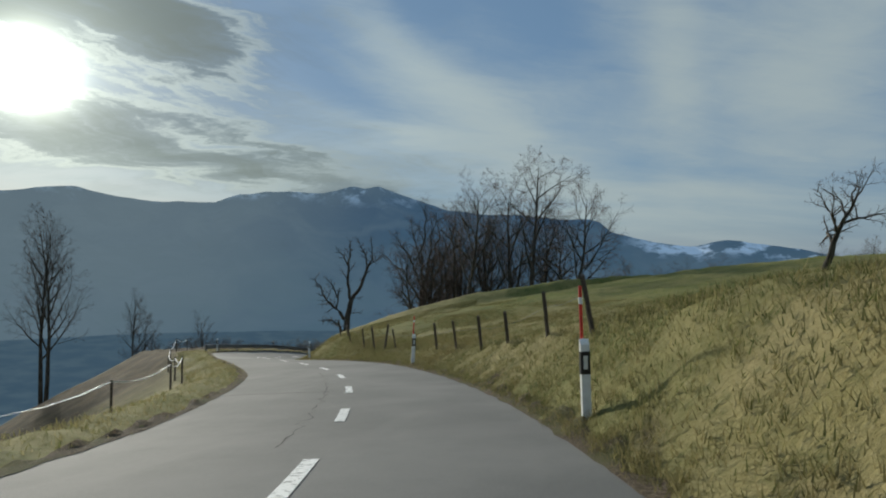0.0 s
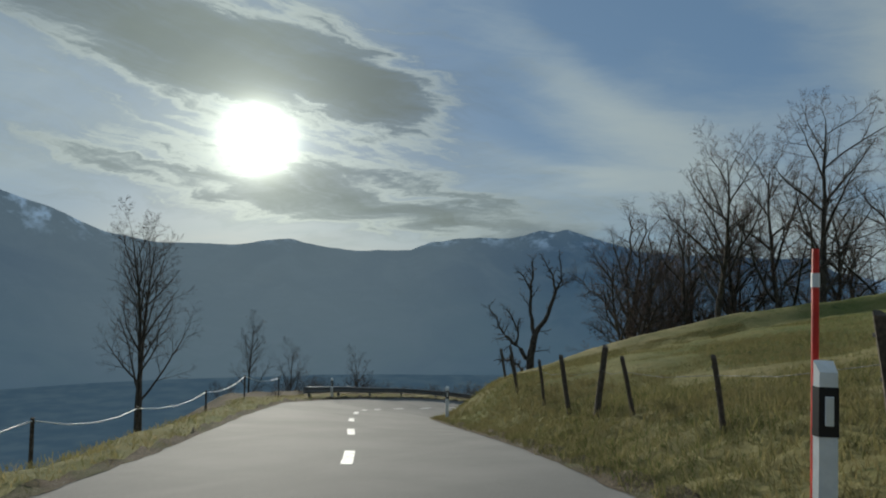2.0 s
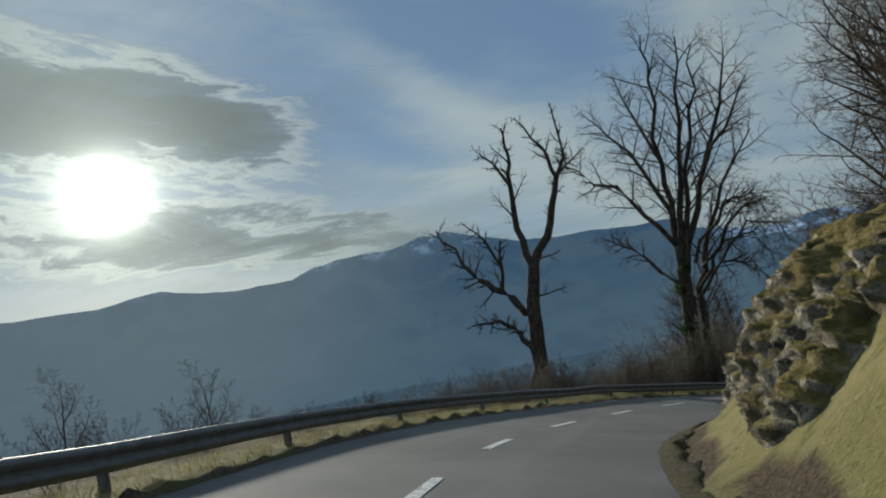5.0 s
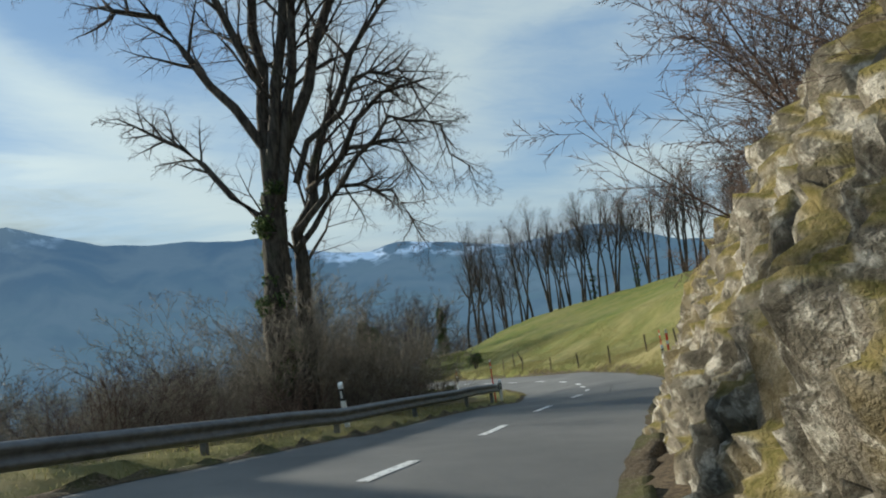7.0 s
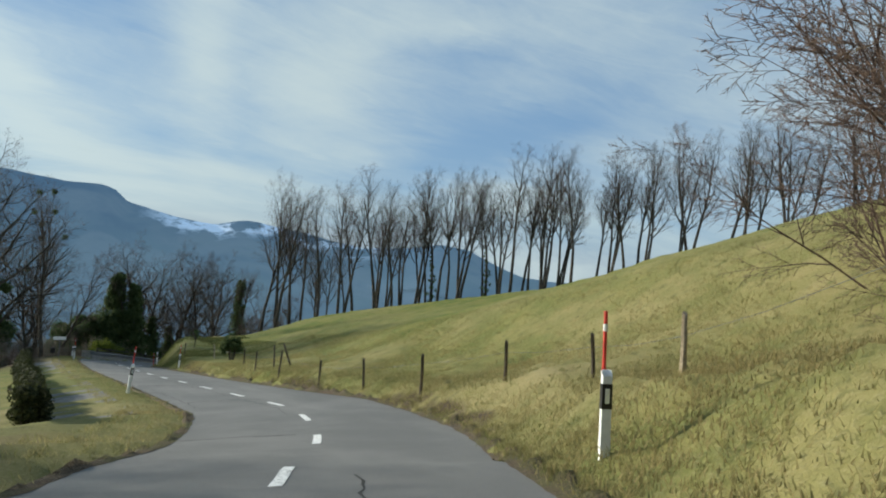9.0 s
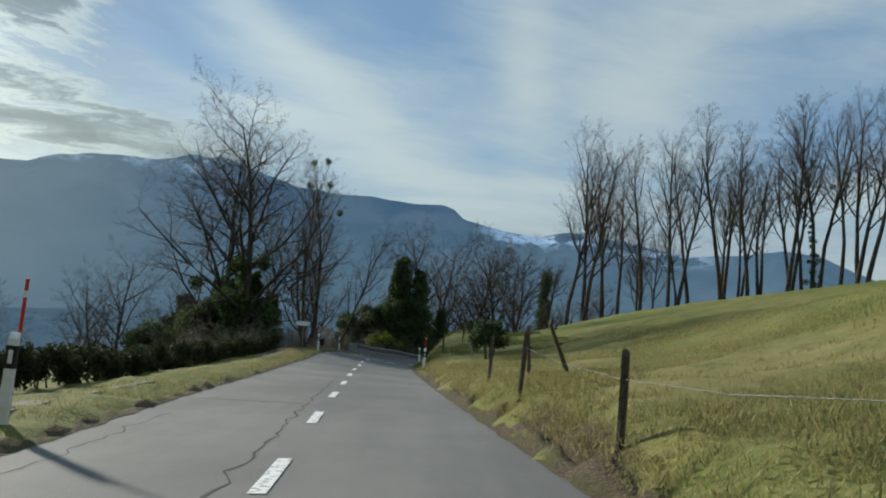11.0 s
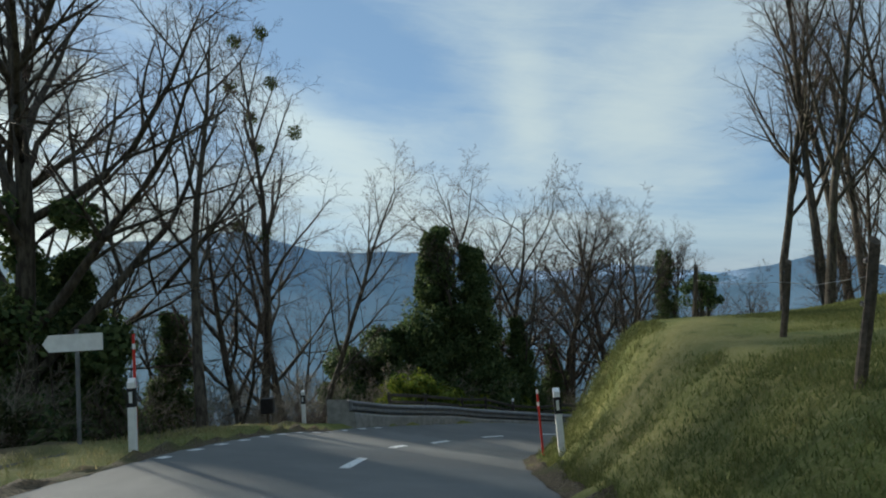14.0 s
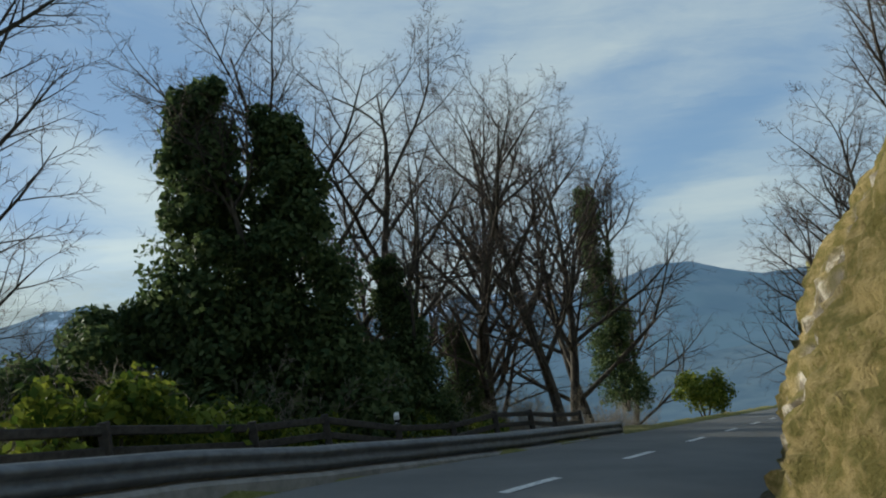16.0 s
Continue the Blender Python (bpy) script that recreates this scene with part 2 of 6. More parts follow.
def mat_rock():
    m = Mat("limestone", 0.9, spec=0.2)
    big, mid, fine = m.noise(0.9, 6, 0.6), m.noise(4.5, 6, 0.7), m.noise(30, 4, 0.7)
    dark_noise = m.noise(2.2, 7, 0.7, dist=0.6)
    c = m.mix(m.ramp(big, 0.35, 0.65), (0.15, 0.13, 0.095), (0.30, 0.262, 0.20))
    c = m.mix(m.ramp(mid, 0.47, 0.62), c, (0.60, 0.555, 0.46))
    # noise spots and the joints between blocks are coloured darker
    c = m.mix(m.mul(m.ramp(dark_noise, 0.52, 0.60), 0.8), c, (0.055, 0.048, 0.034))
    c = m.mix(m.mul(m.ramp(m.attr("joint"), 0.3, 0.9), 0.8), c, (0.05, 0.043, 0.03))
    c = m.mix(m.mul(m.ramp(fine, 0.5, 0.7), 0.5), c, (0.12, 0.11, 0.08))
    moss = m.mix(m.ramp(mid, 0.4, 0.65), (0.15, 0.13, 0.035), (0.34, 0.265, 0.115))
    c = m.mix(m.mul(m.ramp(m.noise(1.4, 5, 0.6, stretch=(1, 1, 0.6)), 0.52, 0.62), 0.6), c, (0.17, 0.13, 0.055))
    k = m.n("ShaderNodeMath")
    m.l(m.up(), k.inputs[0])
    m.l(m.mul(big, 1.1), k.inputs[1])
    c = m.mix(m.ramp(k.outputs[0], 1.0, 1.3), c, moss)
    c = m.mix(m.ramp(m.attr("grass"), 0.4, 0.75), c, moss)
    m.color(c).bump(m.mix(0.4, mid, fine), 1.0, 0.17)
    return m.m


def mat_bark(name="bark", a=(0.035, 0.03, 0.025), b=(0.10, 0.088, 0.07)):
    m = Mat(name, 0.9, spec=0.15)
    n1, n2 = m.noise(9, 5, 0.65, world=False, stretch=(1, 1, 0.25)), m.noise(1.3, 4, 0.6, world=False)
    c = m.mix(m.ramp(n1, 0.35, 0.65), a, b)
    c = m.mix(m.mul(m.ramp(n2, 0.55, 0.75), 0.5), c, (0.085, 0.095, 0.05))
    m.color(c).bump(n1, 0.6, 0.03)
    return m.m


def mat_plain(name, col, rough=0.8, metal=0.0, var=0.25, scale=12.0, bump=0.2, world=False):
    m = Mat(name, rough, metal)
    n1 = m.noise(scale, 5, 0.6, world=world)
    n2 = m.noise(scale * 0.13, 3, 0.5, world=world)
    dk = tuple(v * (1 - var) for v in col)
    lt = tuple(min(1, v * (1 + var)) for v in col)
    c = m.mix(m.ramp(n1, 0.3, 0.7), dk, lt)
    c = m.mix(m.mul(m.ramp(n2, 0.5, 0.75), 0.5), c, tuple(v * (1 - 1.6 * var) if var < 0.6 else v * 0.2 for v in col))
    m.color(c)
    if bump:
        m.bump(n1, bump, 0.01)
    return m.m


def mat_leaf(name, dark, light):
    m = Mat(name, 0.75, spec=0.15)
    c = m.mix(m.island(), dark, light)
    m.color(c)
    tr, mx = m.n("ShaderNodeBsdfTranslucent"), m.n("ShaderNodeMixShader")
    m.l(c, tr.inputs[0])
    mx.inputs[0].default_value = 0.35
    m.l(m.b.outputs[0], mx.inputs[1])
    m.l(tr.outputs[0], mx.inputs[2])
    m.l(mx.outputs[0], m.nt.nodes["Material Output"].inputs[0])
    return m.m


def mat_grass(name="dry_grass", low=(0.13, 0.155, 0.045), high=(0.38, 0.32, 0.16), old=(0.31, 0.25, 0.12)):
    m = Mat(name, 0.9, spec=0.1)
    big = m.noise(0.25, 4, 0.6)
    c = m.mix(m.island(), low, high)
    c = m.mix(m.mul(m.ramp(big, 0.4, 0.65), 0.6), c, old)
    m.color(c)
    tr, mx = m.n("ShaderNodeBsdfTranslucent"), m.n("ShaderNodeMixShader")
    m.l(c, tr.inputs[0])
    mx.inputs[0].default_value = 0.5
    m.l(m.b.outputs[0], mx.inputs[1])
    m.l(tr.outputs[0], mx.inputs[2])
    m.l(mx.outputs[0], m.nt.nodes["Material Output"].inputs[0])
    return m.m


def mat_mountain():
    """Far mountains seen through kilometres of blue winter haze, which is painted on as glowing colour."""
    m = Mat("far_mountain", 1.0, spec=0.0)
    sep = m.n("ShaderNodeSeparateXYZ")
    m.l(m.geo.outputs["Position"], sep.inputs[0])
    n1, n2 = m.noise(0.004, 8, 0.62), m.noise(0.006, 9, 0.6, stretch=(1, 1, 0.5))
    rib = m.noise(0.0022, 7, 0.6, dist=0.8, stretch=(1, 1, 0.35))
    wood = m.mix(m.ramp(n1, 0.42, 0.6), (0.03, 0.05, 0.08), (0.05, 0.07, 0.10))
    hgt = m.n("ShaderNodeMath")
    m.l(sep.outputs[2], hgt.inputs[0])
    m.l(m.mul(n1, 260.0), hgt.inputs[1])
    low_snow = m.mul(m.ramp(hgt.outputs[0], 430.0, 570.0), m.ramp(n2, 0.46, 0.60))
    snow_fac = m.n("ShaderNodeMath")
    snow_fac.operation = "MAXIMUM"
    m.l(low_snow, snow_fac.inputs[0])
    m.l(m.mul(m.attr("snow"), m.ramp(n2, 0.47, 0.58)), snow_fac.inputs[1])
    snow = snow_fac.outputs[0]
    c = m.mix(snow, wood, (0.5, 0.58, 0.7))
    m.color(c)
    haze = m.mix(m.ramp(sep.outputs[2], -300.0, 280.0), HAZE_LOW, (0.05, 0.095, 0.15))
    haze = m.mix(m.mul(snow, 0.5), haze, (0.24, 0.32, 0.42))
    # darker and lighter ribs, also painted into the haze colour
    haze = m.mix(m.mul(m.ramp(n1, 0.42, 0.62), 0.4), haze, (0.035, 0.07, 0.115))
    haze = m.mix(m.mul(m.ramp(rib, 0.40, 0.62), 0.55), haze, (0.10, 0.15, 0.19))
    # the painted haze is brightened towards the sun
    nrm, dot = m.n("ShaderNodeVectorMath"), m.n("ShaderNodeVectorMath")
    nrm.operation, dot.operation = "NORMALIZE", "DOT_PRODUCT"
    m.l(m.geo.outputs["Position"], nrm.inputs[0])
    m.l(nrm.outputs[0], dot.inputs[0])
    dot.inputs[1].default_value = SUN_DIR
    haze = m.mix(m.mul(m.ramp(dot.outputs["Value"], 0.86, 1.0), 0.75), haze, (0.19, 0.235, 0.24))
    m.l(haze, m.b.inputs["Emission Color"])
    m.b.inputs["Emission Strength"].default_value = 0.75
    return m.m


ASPHALT, PAINT, GROUND, ROCK = mat_asphalt(), mat_paint(), mat_ground(), mat_rock()
BARK, TWIG = mat_bark(), mat_bark("twig_bark", (0.05, 0.038, 0.032), (0.12, 0.09, 0.075))
TWIG_PALE = mat_bark("grey_twig_bark", (0.11, 0.095, 0.075), (0.27, 0.24, 0.19))
TWIG_RED = mat_bark("reddish_twig_bark", (0.065, 0.045, 0.036), (0.15, 0.105, 0.082))
IVY = mat_leaf("ivy_leaf", (0.028, 0.056, 0.022), (0.12, 0.155, 0.06))
MISTLE = mat_leaf("mistletoe_leaf", (0.04, 0.055, 0.012), (0.09, 0.11, 0.03))
LAUREL = mat_leaf("evergreen_leaf", (0.04, 0.08, 0.012), (0.22, 0.25, 0.035))
HEDGE_LEAF = mat_leaf("hedge_leaf", (0.018, 0.026, 0.01), (0.055, 0.06, 0.025))
BROWN_LEAF = mat_leaf("dead_leaf", (0.07, 0.045, 0.028), (0.16, 0.11, 0.07))
GRASS = mat_grass()
BANK_GRASS = mat_grass("bank_grass", (0.085, 0.105, 0.034), (0.29, 0.25, 0.12), (0.22, 0.18, 0.085))
GREEN_GRASS = mat_grass("green_grass", (0.085, 0.11, 0.03), (0.21, 0.205, 0.08), (0.12, 0.125, 0.045))
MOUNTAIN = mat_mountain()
STEEL = mat_plain("galvanised_steel", (0.17, 0.18, 0.19), 0.62, 0.6, 0.2, 6, 0.05)
POST_WOOD = mat_plain("weathered_post_wood", (0.085, 0.068, 0.052), 0.9, 0, 0.4, 18, 0.5)
TIMBER = mat_plain("dark_timber", (0.05, 0.045, 0.04), 0.9, 0, 0.35, 14, 0.4)
PALE_WOOD = mat_plain("pale_post_wood", (0.33, 0.27, 0.19), 0.9, 0, 0.3, 18, 0.4)
WHITE_PL = mat_plain("white_plastic", (0.72, 0.73, 0.72), 0.45, 0, 0.08, 8, 0.03)
BLACK_PL = mat_plain("black_plastic", (0.016, 0.016, 0.018), 0.45, 0, 0.2, 8, 0.03)
REFLECT = mat_plain("reflector", (0.75, 0.78, 0.8), 0.15, 0.3, 0.05, 8, 0.0)
RED = mat_plain("red_lacquer", (0.55, 0.035, 0.025), 0.5, 0, 0.15, 8, 0.05)
CONCRETE = mat_plain("concrete", (0.25, 0.245, 0.235), 0.9, 0, 0.2, 5, 0.35)
OLD_PAVING = mat_plain("old_paving", (0.15, 0.15, 0.14), 0.95, 0, 0.25, 3, 0.3)
PALE_LIT_STONE = mat_plain("pale_lit_stone", (0.5, 0.48, 0.43), 0.85, 0, 0.2, 6, 0.3)
TAPE = mat_plain("white_fence_tape", (0.8, 0.8, 0.78), 0.5, 0, 0.08, 20, 0.0)

# ---- the road's line ----
HALF = 2.68
# the eye's height over the road and its way to the right of the middle line, by the road's y
EYE_ROWS = [(-120, 1.2), (-70, 0.9), (-55, 1.2), (-28, 1.12), (-8, 1.13), (20, 1.12), (40, 0.98), (60, 0.85)]
OFF_ROWS = [(-115, 1.22), (-91, 0.8), (-73, 1.01), (-60, 1.58), (-48, 2.03), (-38, 2.26), (-29, 1.39), (-20, 1.32), (-12, 2.08), (-6, 1.67), (0, 1.0), (11, 1.16), (24, 1.25), (34, 1.25), (47, 2.05), (56, 2.3)]
# chainage: a mark along the road for each y of the line
CHAIN = [(-104.96, -110.07), (-100.44, -106.02), (-95.81, -101.87), (-91.08, -97.58), (-86.48, -93.1), (-82.05, -88.39), (-78.21, -83.4), (-76.74, -81.32), (-54.94, -58.53), (-53.0, -56.44), (-47.8, -51.31), (-42.78, -46.28), (-37.47, -41.16), (-32.23, -35.62), (-27.45, -29.61), (-25.52, -27.24), (-6.41, -7.16), (-4.43, -5.2), (0.62, -0.04), (6.02, 5.34), (11.24, 10.82), (16.61, 16.37), (22.06, 21.9), (27.37, 27.28)]


def table(key, rows):
    xs = [r[0] for r in rows]
    return np.interp(key, xs, [r[1] for r in rows])


def chain(y):
    (y0, c0), (y1, c1) = CHAIN[0], CHAIN[-1]
    return np.interp(y, [y0 - 60] + [r[0] for r in CHAIN] + [y1 + 150], [c0 - 60] + [r[1] for r in CHAIN] + [c1 + 150])


BANK_ROWS = [(-150, -0.014), (-110, -0.014), (-106, -0.027), (-101.9, -0.039), (-97.6, -0.02), (-93, -0.006), (-88.4, -0.002), (-83.4, 0.022), (-81.3, 0.036), (-70, 0.12), (-58.5, 0.164), (-51.3, 0.152), (-46.3, 0.135), (-41, 0.106), (-35.6, 0.066), (-29.6, 0.006), (-27.2, -0.018), (-17, -0.105), (-7.2, -0.098), (-5.2, -0.086), (0, -0.056), (5.3, -0.021), (10.8, 0.002), (16.4, 0.017), (21.9, 0.027), (27.3, 0.036), (32.5, 0.05), (37.4, 0.075), (42.1, 0.113), (46.6, 0.14), (50.9, 0.145), (56, 0.1), (62, 0.07), (75, 0.05), (90, 0.04)]


def glide(ts, vs, t):
    """A smooth curve through rows, by Hermite pieces."""
    ts, vs = np.asarray(ts, float), np.asarray(vs, float)
    d = np.gradient(vs, ts, axis=0)
    i = np.clip(np.searchsorted(ts, t) - 1, 0, len(ts) - 2)
    h = (ts[i + 1] - ts[i])
    u = ((t - ts[i]) / h)
    h, u = h[:, None], u[:, None]
    return ((2 * u**3 - 3 * u**2 + 1) * vs[i] + (u**3 - 2 * u**2 + u) * h * d[i] + (3 * u**2 - 2 * u**3) * vs[i + 1] + (u**3 - u**2) * h * d[i + 1])


def smooth(v, k):
    w = np.ones(2 * k + 1) / (2 * k + 1)
    p = np.concatenate([np.repeat(v[:1], k, 0), v, np.repeat(v[-1:], k, 0)])
    return np.stack([np.convolve(p[:, j], w, "valid") for j in range(v.shape[1])], 1)


def road_line():
    ts = [r[0] for r in PATH]
    eyes = np.array([r[1] for r in PATH])
    p = glide(ts, eyes, np.arange(0, 16.001, 0.05))
    p = smooth(smooth(p, 6), 6)
    tan = np.gradient(p, axis=0)
    tan /= np.linalg.norm(tan[:, :2], axis=1)[:, None]
    c = p.copy()
    off = table(chain(p[:, 1]), OFF_ROWS)
    c[:, 0] += -tan[:, 1] * off
    c[:, 1] += tan[:, 0] * off
    c[:, 2] -= table(chain(p[:, 1]), EYE_ROWS) + table(chain(p[:, 1]), BANK_ROWS) * -off
    # onward round the bend, and back the way it came
    ahead, at, hd = [], c[-1].copy(), math.atan2(tan[-1][0], tan[-1][1])
    for k in range(120):
        hd += 0.6 * BEND_ON if k < 18 else 0.0
        at = at + 0.6 * np.array([math.sin(hd), math.cos(hd), -0.19])
        ahead.append(at)
    back, at, hd = [], c[0].copy(), math.atan2(tan[0][0], tan[0][1])
    for k in range(60):
        hd += 0.002
        at = at - 0.6 * np.array([math.sin(hd), math.cos(hd), -0.09])
        back.append(at)
    c = np.concatenate([back[::-1], c, ahead])
    seg = np.r_[0, np.cumsum(np.linalg.norm(np.diff(c[:, :2], axis=0), axis=1))]
    s = np.arange(0, seg[-1], 0.5)
    return np.stack([np.interp(s, seg, c[:, k]) for k in range(3)], 1), s


BEND_ON = 0.05
LINE, STATION = road_line()
TAN = np.gradient(LINE, axis=0)
TAN /= np.linalg.norm(TAN[:, :2], axis=1)[:, None]
RIGHT = np.stack([TAN[:, 1], -TAN[:, 0]], 1)
# key along the road: the chainage while it runs on, then station
KEY = chain(LINE[:, 1])
top = int(np.argmax(np.abs(STATION - STATION[np.argmin(np.abs(KEY - 50))]) < 0.3))
KEY[top:] = KEY[top] + (STATION[top:] - STATION[top])


BANK = table(KEY, BANK_ROWS)


def place(key, d, up=0.0):
    """A place beside the road: key along it, d metres to the right of its middle, up metres over the ground there."""
    i = int(np.argmin(np.abs(KEY - key)))
    x, y = LINE[i, :2] + RIGHT[i] * d
    return Vector((x, y, float(height(np.array([x]), np.array([y]))[0]) + up))


def turn_at(key):
    i = int(np.argmin(np.abs(KEY - key)))
    return math.atan2(TAN[i, 1], TAN[i, 0])


def nearest(x, y):
    """Index of the nearest station and the signed way to the right, for arrays."""
    idx = np.zeros(len(x), int)
    for a in range(0, len(x), 20000):
        b = slice(a, a + 20000)
        d2 = (x[b, None] - LINE[None, ::2, 0]) ** 2 + (y[b, None] - LINE[None, ::2, 1]) ** 2
        idx[b] = np.argmin(d2, 1) * 2
    off = np.stack([x, y], 1) - LINE[idx, :2]
    d = (off * RIGHT[idx]).sum(1)
    dist = np.linalg.norm(off, axis=1)
    return idx, np.where(d >= 0, dist, -dist)


# verge on the right: height and width of the first bank, then the meadow's slope and its cap
R_RISE = [(-150, 1.8), (-104, 1.6), (-100, 1.3), (-98, 1.1), (-95, 0.85), (-92, 0.65), (-88, 0.52), (-83, 0.5), (-80, 0.5), (-77, 0.9), (-74, 1.2), (-66, 1.4), (-57, 2.4), (-34, 2.4), (-27, 2.4), (-22, 2.1), (-17, 1.4), (-12, 1.1), (-6, 0.9), (0, 0.55), (10, 0.6), (30, 0.6), (36, 0.9), (41, 1.5), (45, 2.4), (50, 3.2), (56, 3.2), (100, 2.6)]
R_WIDE = [(-150, 2.0), (-78, 1.9), (-60, 3.6), (-30, 3.4), (-20, 3.0), (-8, 2.2), (-2, 1.0), (30, 0.9), (38, 1.9), (46, 2.6), (56, 3.6), (100, 4.4)]
# the bank stands back from the asphalt in the last bend
R_START = [(-150, 0), (-31, 0), (-26.5, 0.55), (-22.5, 0.55), (-18, 0), (47, 0), (56, 0.3), (100, 0.6)]
R_SLOPE = [(-150, 0.14), (-100, 0.12), (-90, 0.15), (-75, 0.17), (-64, 0.22), (-55, 0.38), (-35, 0.42), (-24, 0.32), (-10, 0.2), (0, 0.12), (30, 0.09), (45, 0.1), (60, 0.17), (100, 0.17)]
R_CAP = [(-150, 9), (-75, 7), (-55, 6), (-30, 7), (-10, 9), (20, 7), (45, 6), (60, 7), (100, 7)]
L_FLAT = [(-150, 2.0), (-95, 0.9), (-85, 0.7), (-72, 1.0), (-62, 5.5), (-16, 6.5), (-8, 5), (0, 1.3), (38, 1.3), (45, 3), (55, 1.6), (100, 1.6)]
L_SLOPE = [(-150, -0.4), (-85, -0.42), (-70, -0.55), (-15, -0.55), (-5, -0.2), (0, -0.13), (38, -0.13), (46, -0.42), (100, -0.45)]


def hillside(x, y):
    """The broad meadow slope that rises from the straight to the row of trees."""
    hollow = 1.45 * np.exp(-((x - 22) ** 2 + (y - 23) ** 2) / 290.0)
    return np.clip(-1.11 + 0.4428 * x - 0.1883 * y - 0.004 * x * x - 0.0017 * x * y + 0.00044 * y * y - hollow, -9.0, 7.5)


def sstep(v):
    v = np.clip(v, 0, 1)
    return v * v * (3 - 2 * v)


def height(x, y):
    idx, d = nearest(x, y)
    key, z = KEY[idx], LINE[idx, 2]
    plane = z - BANK[idx] * np.clip(d, -HALF - 0.3, HALF + 0.3)
    e = d - HALF - 0.1 - table(key, R_START)
    rise, wide = table(key, R_RISE), table(key, R_WIDE)
    over = np.maximum(e - wide * 0.6, 0)
    cap = table(key, R_CAP)
    lin = table(key, R_SLOPE) * over
    right = rise * sstep(e / wide) + cap * np.tanh(lin / cap)
    meadow = sstep((e - 2.0) / 9.0) * sstep((y + 24) / 14) * sstep((190 - np.abs(y)) / 100)
    right = right * (1 - meadow) + (hillside(x, y) - plane) * meadow
    f = -d - HALF - 0.1
    lin = table(key, L_SLOPE) * np.maximum(f - table(key, L_FLAT), 0)
    left = 0.05 * sstep(f / 0.6) + lin
    out = np.where(e > 0, plane + right, np.where(f > 0, plane + left, plane - 0.07 - 0.35 * sstep((HALF + 0.1 - np.abs(d)) / 0.9)))
    # far away the land falls to the valley floor
    far = np.maximum(np.abs(d) - 70, 0)
    t = sstep(far / 900)
    out = out * (1 - t) + (-360.0) * t
    return out


def mesh_object(name, verts, faces, mat, parent=None, smooth_on=True):
    me = bpy.data.meshes.new(name)
    me.from_pydata([tuple(v) for v in verts] if not isinstance(verts, np.ndarray) else verts.tolist(), [], faces if not isinstance(faces, np.ndarray) else faces.tolist())
    for m in mat if isinstance(mat, (list, tuple)) else [mat]:
        me.materials.append(m)
    if smooth_on:
        me.polygons.foreach_set("use_smooth", [True] * len(me.polygons))
    ob = new(name, me)
    if parent is not None:
        ob.parent = parent
    return ob


def grid_faces(n, m):
    a = np.arange(n * m).reshape(n, m)
    return np.stack([a[:-1, :-1], a[:-1, 1:], a[1:, 1:], a[1:, :-1]], -1).reshape(-1, 4)


def part(name, bm, material, parent, label=""):
    me = bpy.data.meshes.new(name)
    bm.to_mesh(me)
    bm.free()
    for m in material if isinstance(material, (list, tuple)) else [material]:
        me.materials.append(m)
    ob = new(name, me)
    ob.parent = parent
    if label:
        tagged(ob, label)
    return ob


def set_attr(ob, name, values):
    a = ob.data.attributes.new(name, "FLOAT", "POINT")
    a.data.foreach_set("value", np.asarray(values, np.float32))


def fbm(p, octaves=4, lac=2.0, gain=0.5):
    s, a = 0.0, 1.0
    for _ in range(octaves):
        s += a * noise.noise(p)
        p = p * lac
        a *= gain
    return s


# ---- ground ----
def axis(lo, hi, step, far):
    mid = np.arange(lo, hi + 1e-6, step)
    g = step * np.cumsum(1.16 ** np.arange(1, 60))
    g = g[g < far]
    return np.concatenate([(lo - g)[::-1], mid, hi + g])


def make_ground():
    xs, ys = axis(-45, 62, 0.6, 4600), axis(-135, 112, 0.6, 4600)
    X, Y = np.meshgrid(xs, ys)
    x, y = X.ravel(), Y.ravel()
    z = height(x, y)
    idx, d = nearest(x, y)
    off = np.abs(d) - HALF
    rough = np.array([fbm(Vector((a * 0.25, b * 0.25, 3.0)), 3) if abs(a) < 90 and abs(b) < 180 else 0.0 for a, b in zip(x, y)])
    fine = np.array([noise.noise(Vector((a * 1.3, b * 1.3, 9.0))) if abs(a) < 62 and abs(b) < 140 else 0.0 for a, b in zip(x, y)])
    z = z + (rough * 0.16 + fine * 0.07) * sstep((off - 0.3) / 1.5)
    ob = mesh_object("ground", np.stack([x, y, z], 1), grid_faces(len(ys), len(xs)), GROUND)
    key = KEY[idx]
    dry = np.interp(key, [-150, -95, -75, -60, -25, -10, 0, 40, 60], [0.6, 0.5, 0.25, 0.6, 0.55, 0.3, 0.25, 0.0, 0.2])
    dry = dry - 0.35 * sstep((off - 6) / 12) + 0.25 * rough
    soil = sstep(1 - np.abs(d - HALF - 0.45) / 0.55) * np.interp(key, [-125, -100, -70, -58, -30, -20, -5, 32, 38, 52, 60], [0.7, 0.7, 0.5, 2.0, 2.0, 0.4, 1.0, 1.0, 0.5, 0.5, 2.0])
    wood = np.where(d < 0, np.interp(key, [-90, -72, -12, -4, 34, 42], [0, 1, 1, 0.0, 0.0, 1]) * sstep((-d - HALF - 0.8) / 2), sstep((off - 45) / 15))
    wood = np.maximum(wood, sstep((np.abs(d) - 60) / 20))
    set_attr(ob, "dry", np.clip(dry, 0, 1))
    set_attr(ob, "soil", soil * (0.65 + 0.8 * rough))
    set_attr(ob, "wood", wood)
    # how much painted haze the ground takes on
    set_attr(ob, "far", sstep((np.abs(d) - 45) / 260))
    return tagged(ob, "winter meadow hillside of pale dry and green grass", "ground", kind="structure")


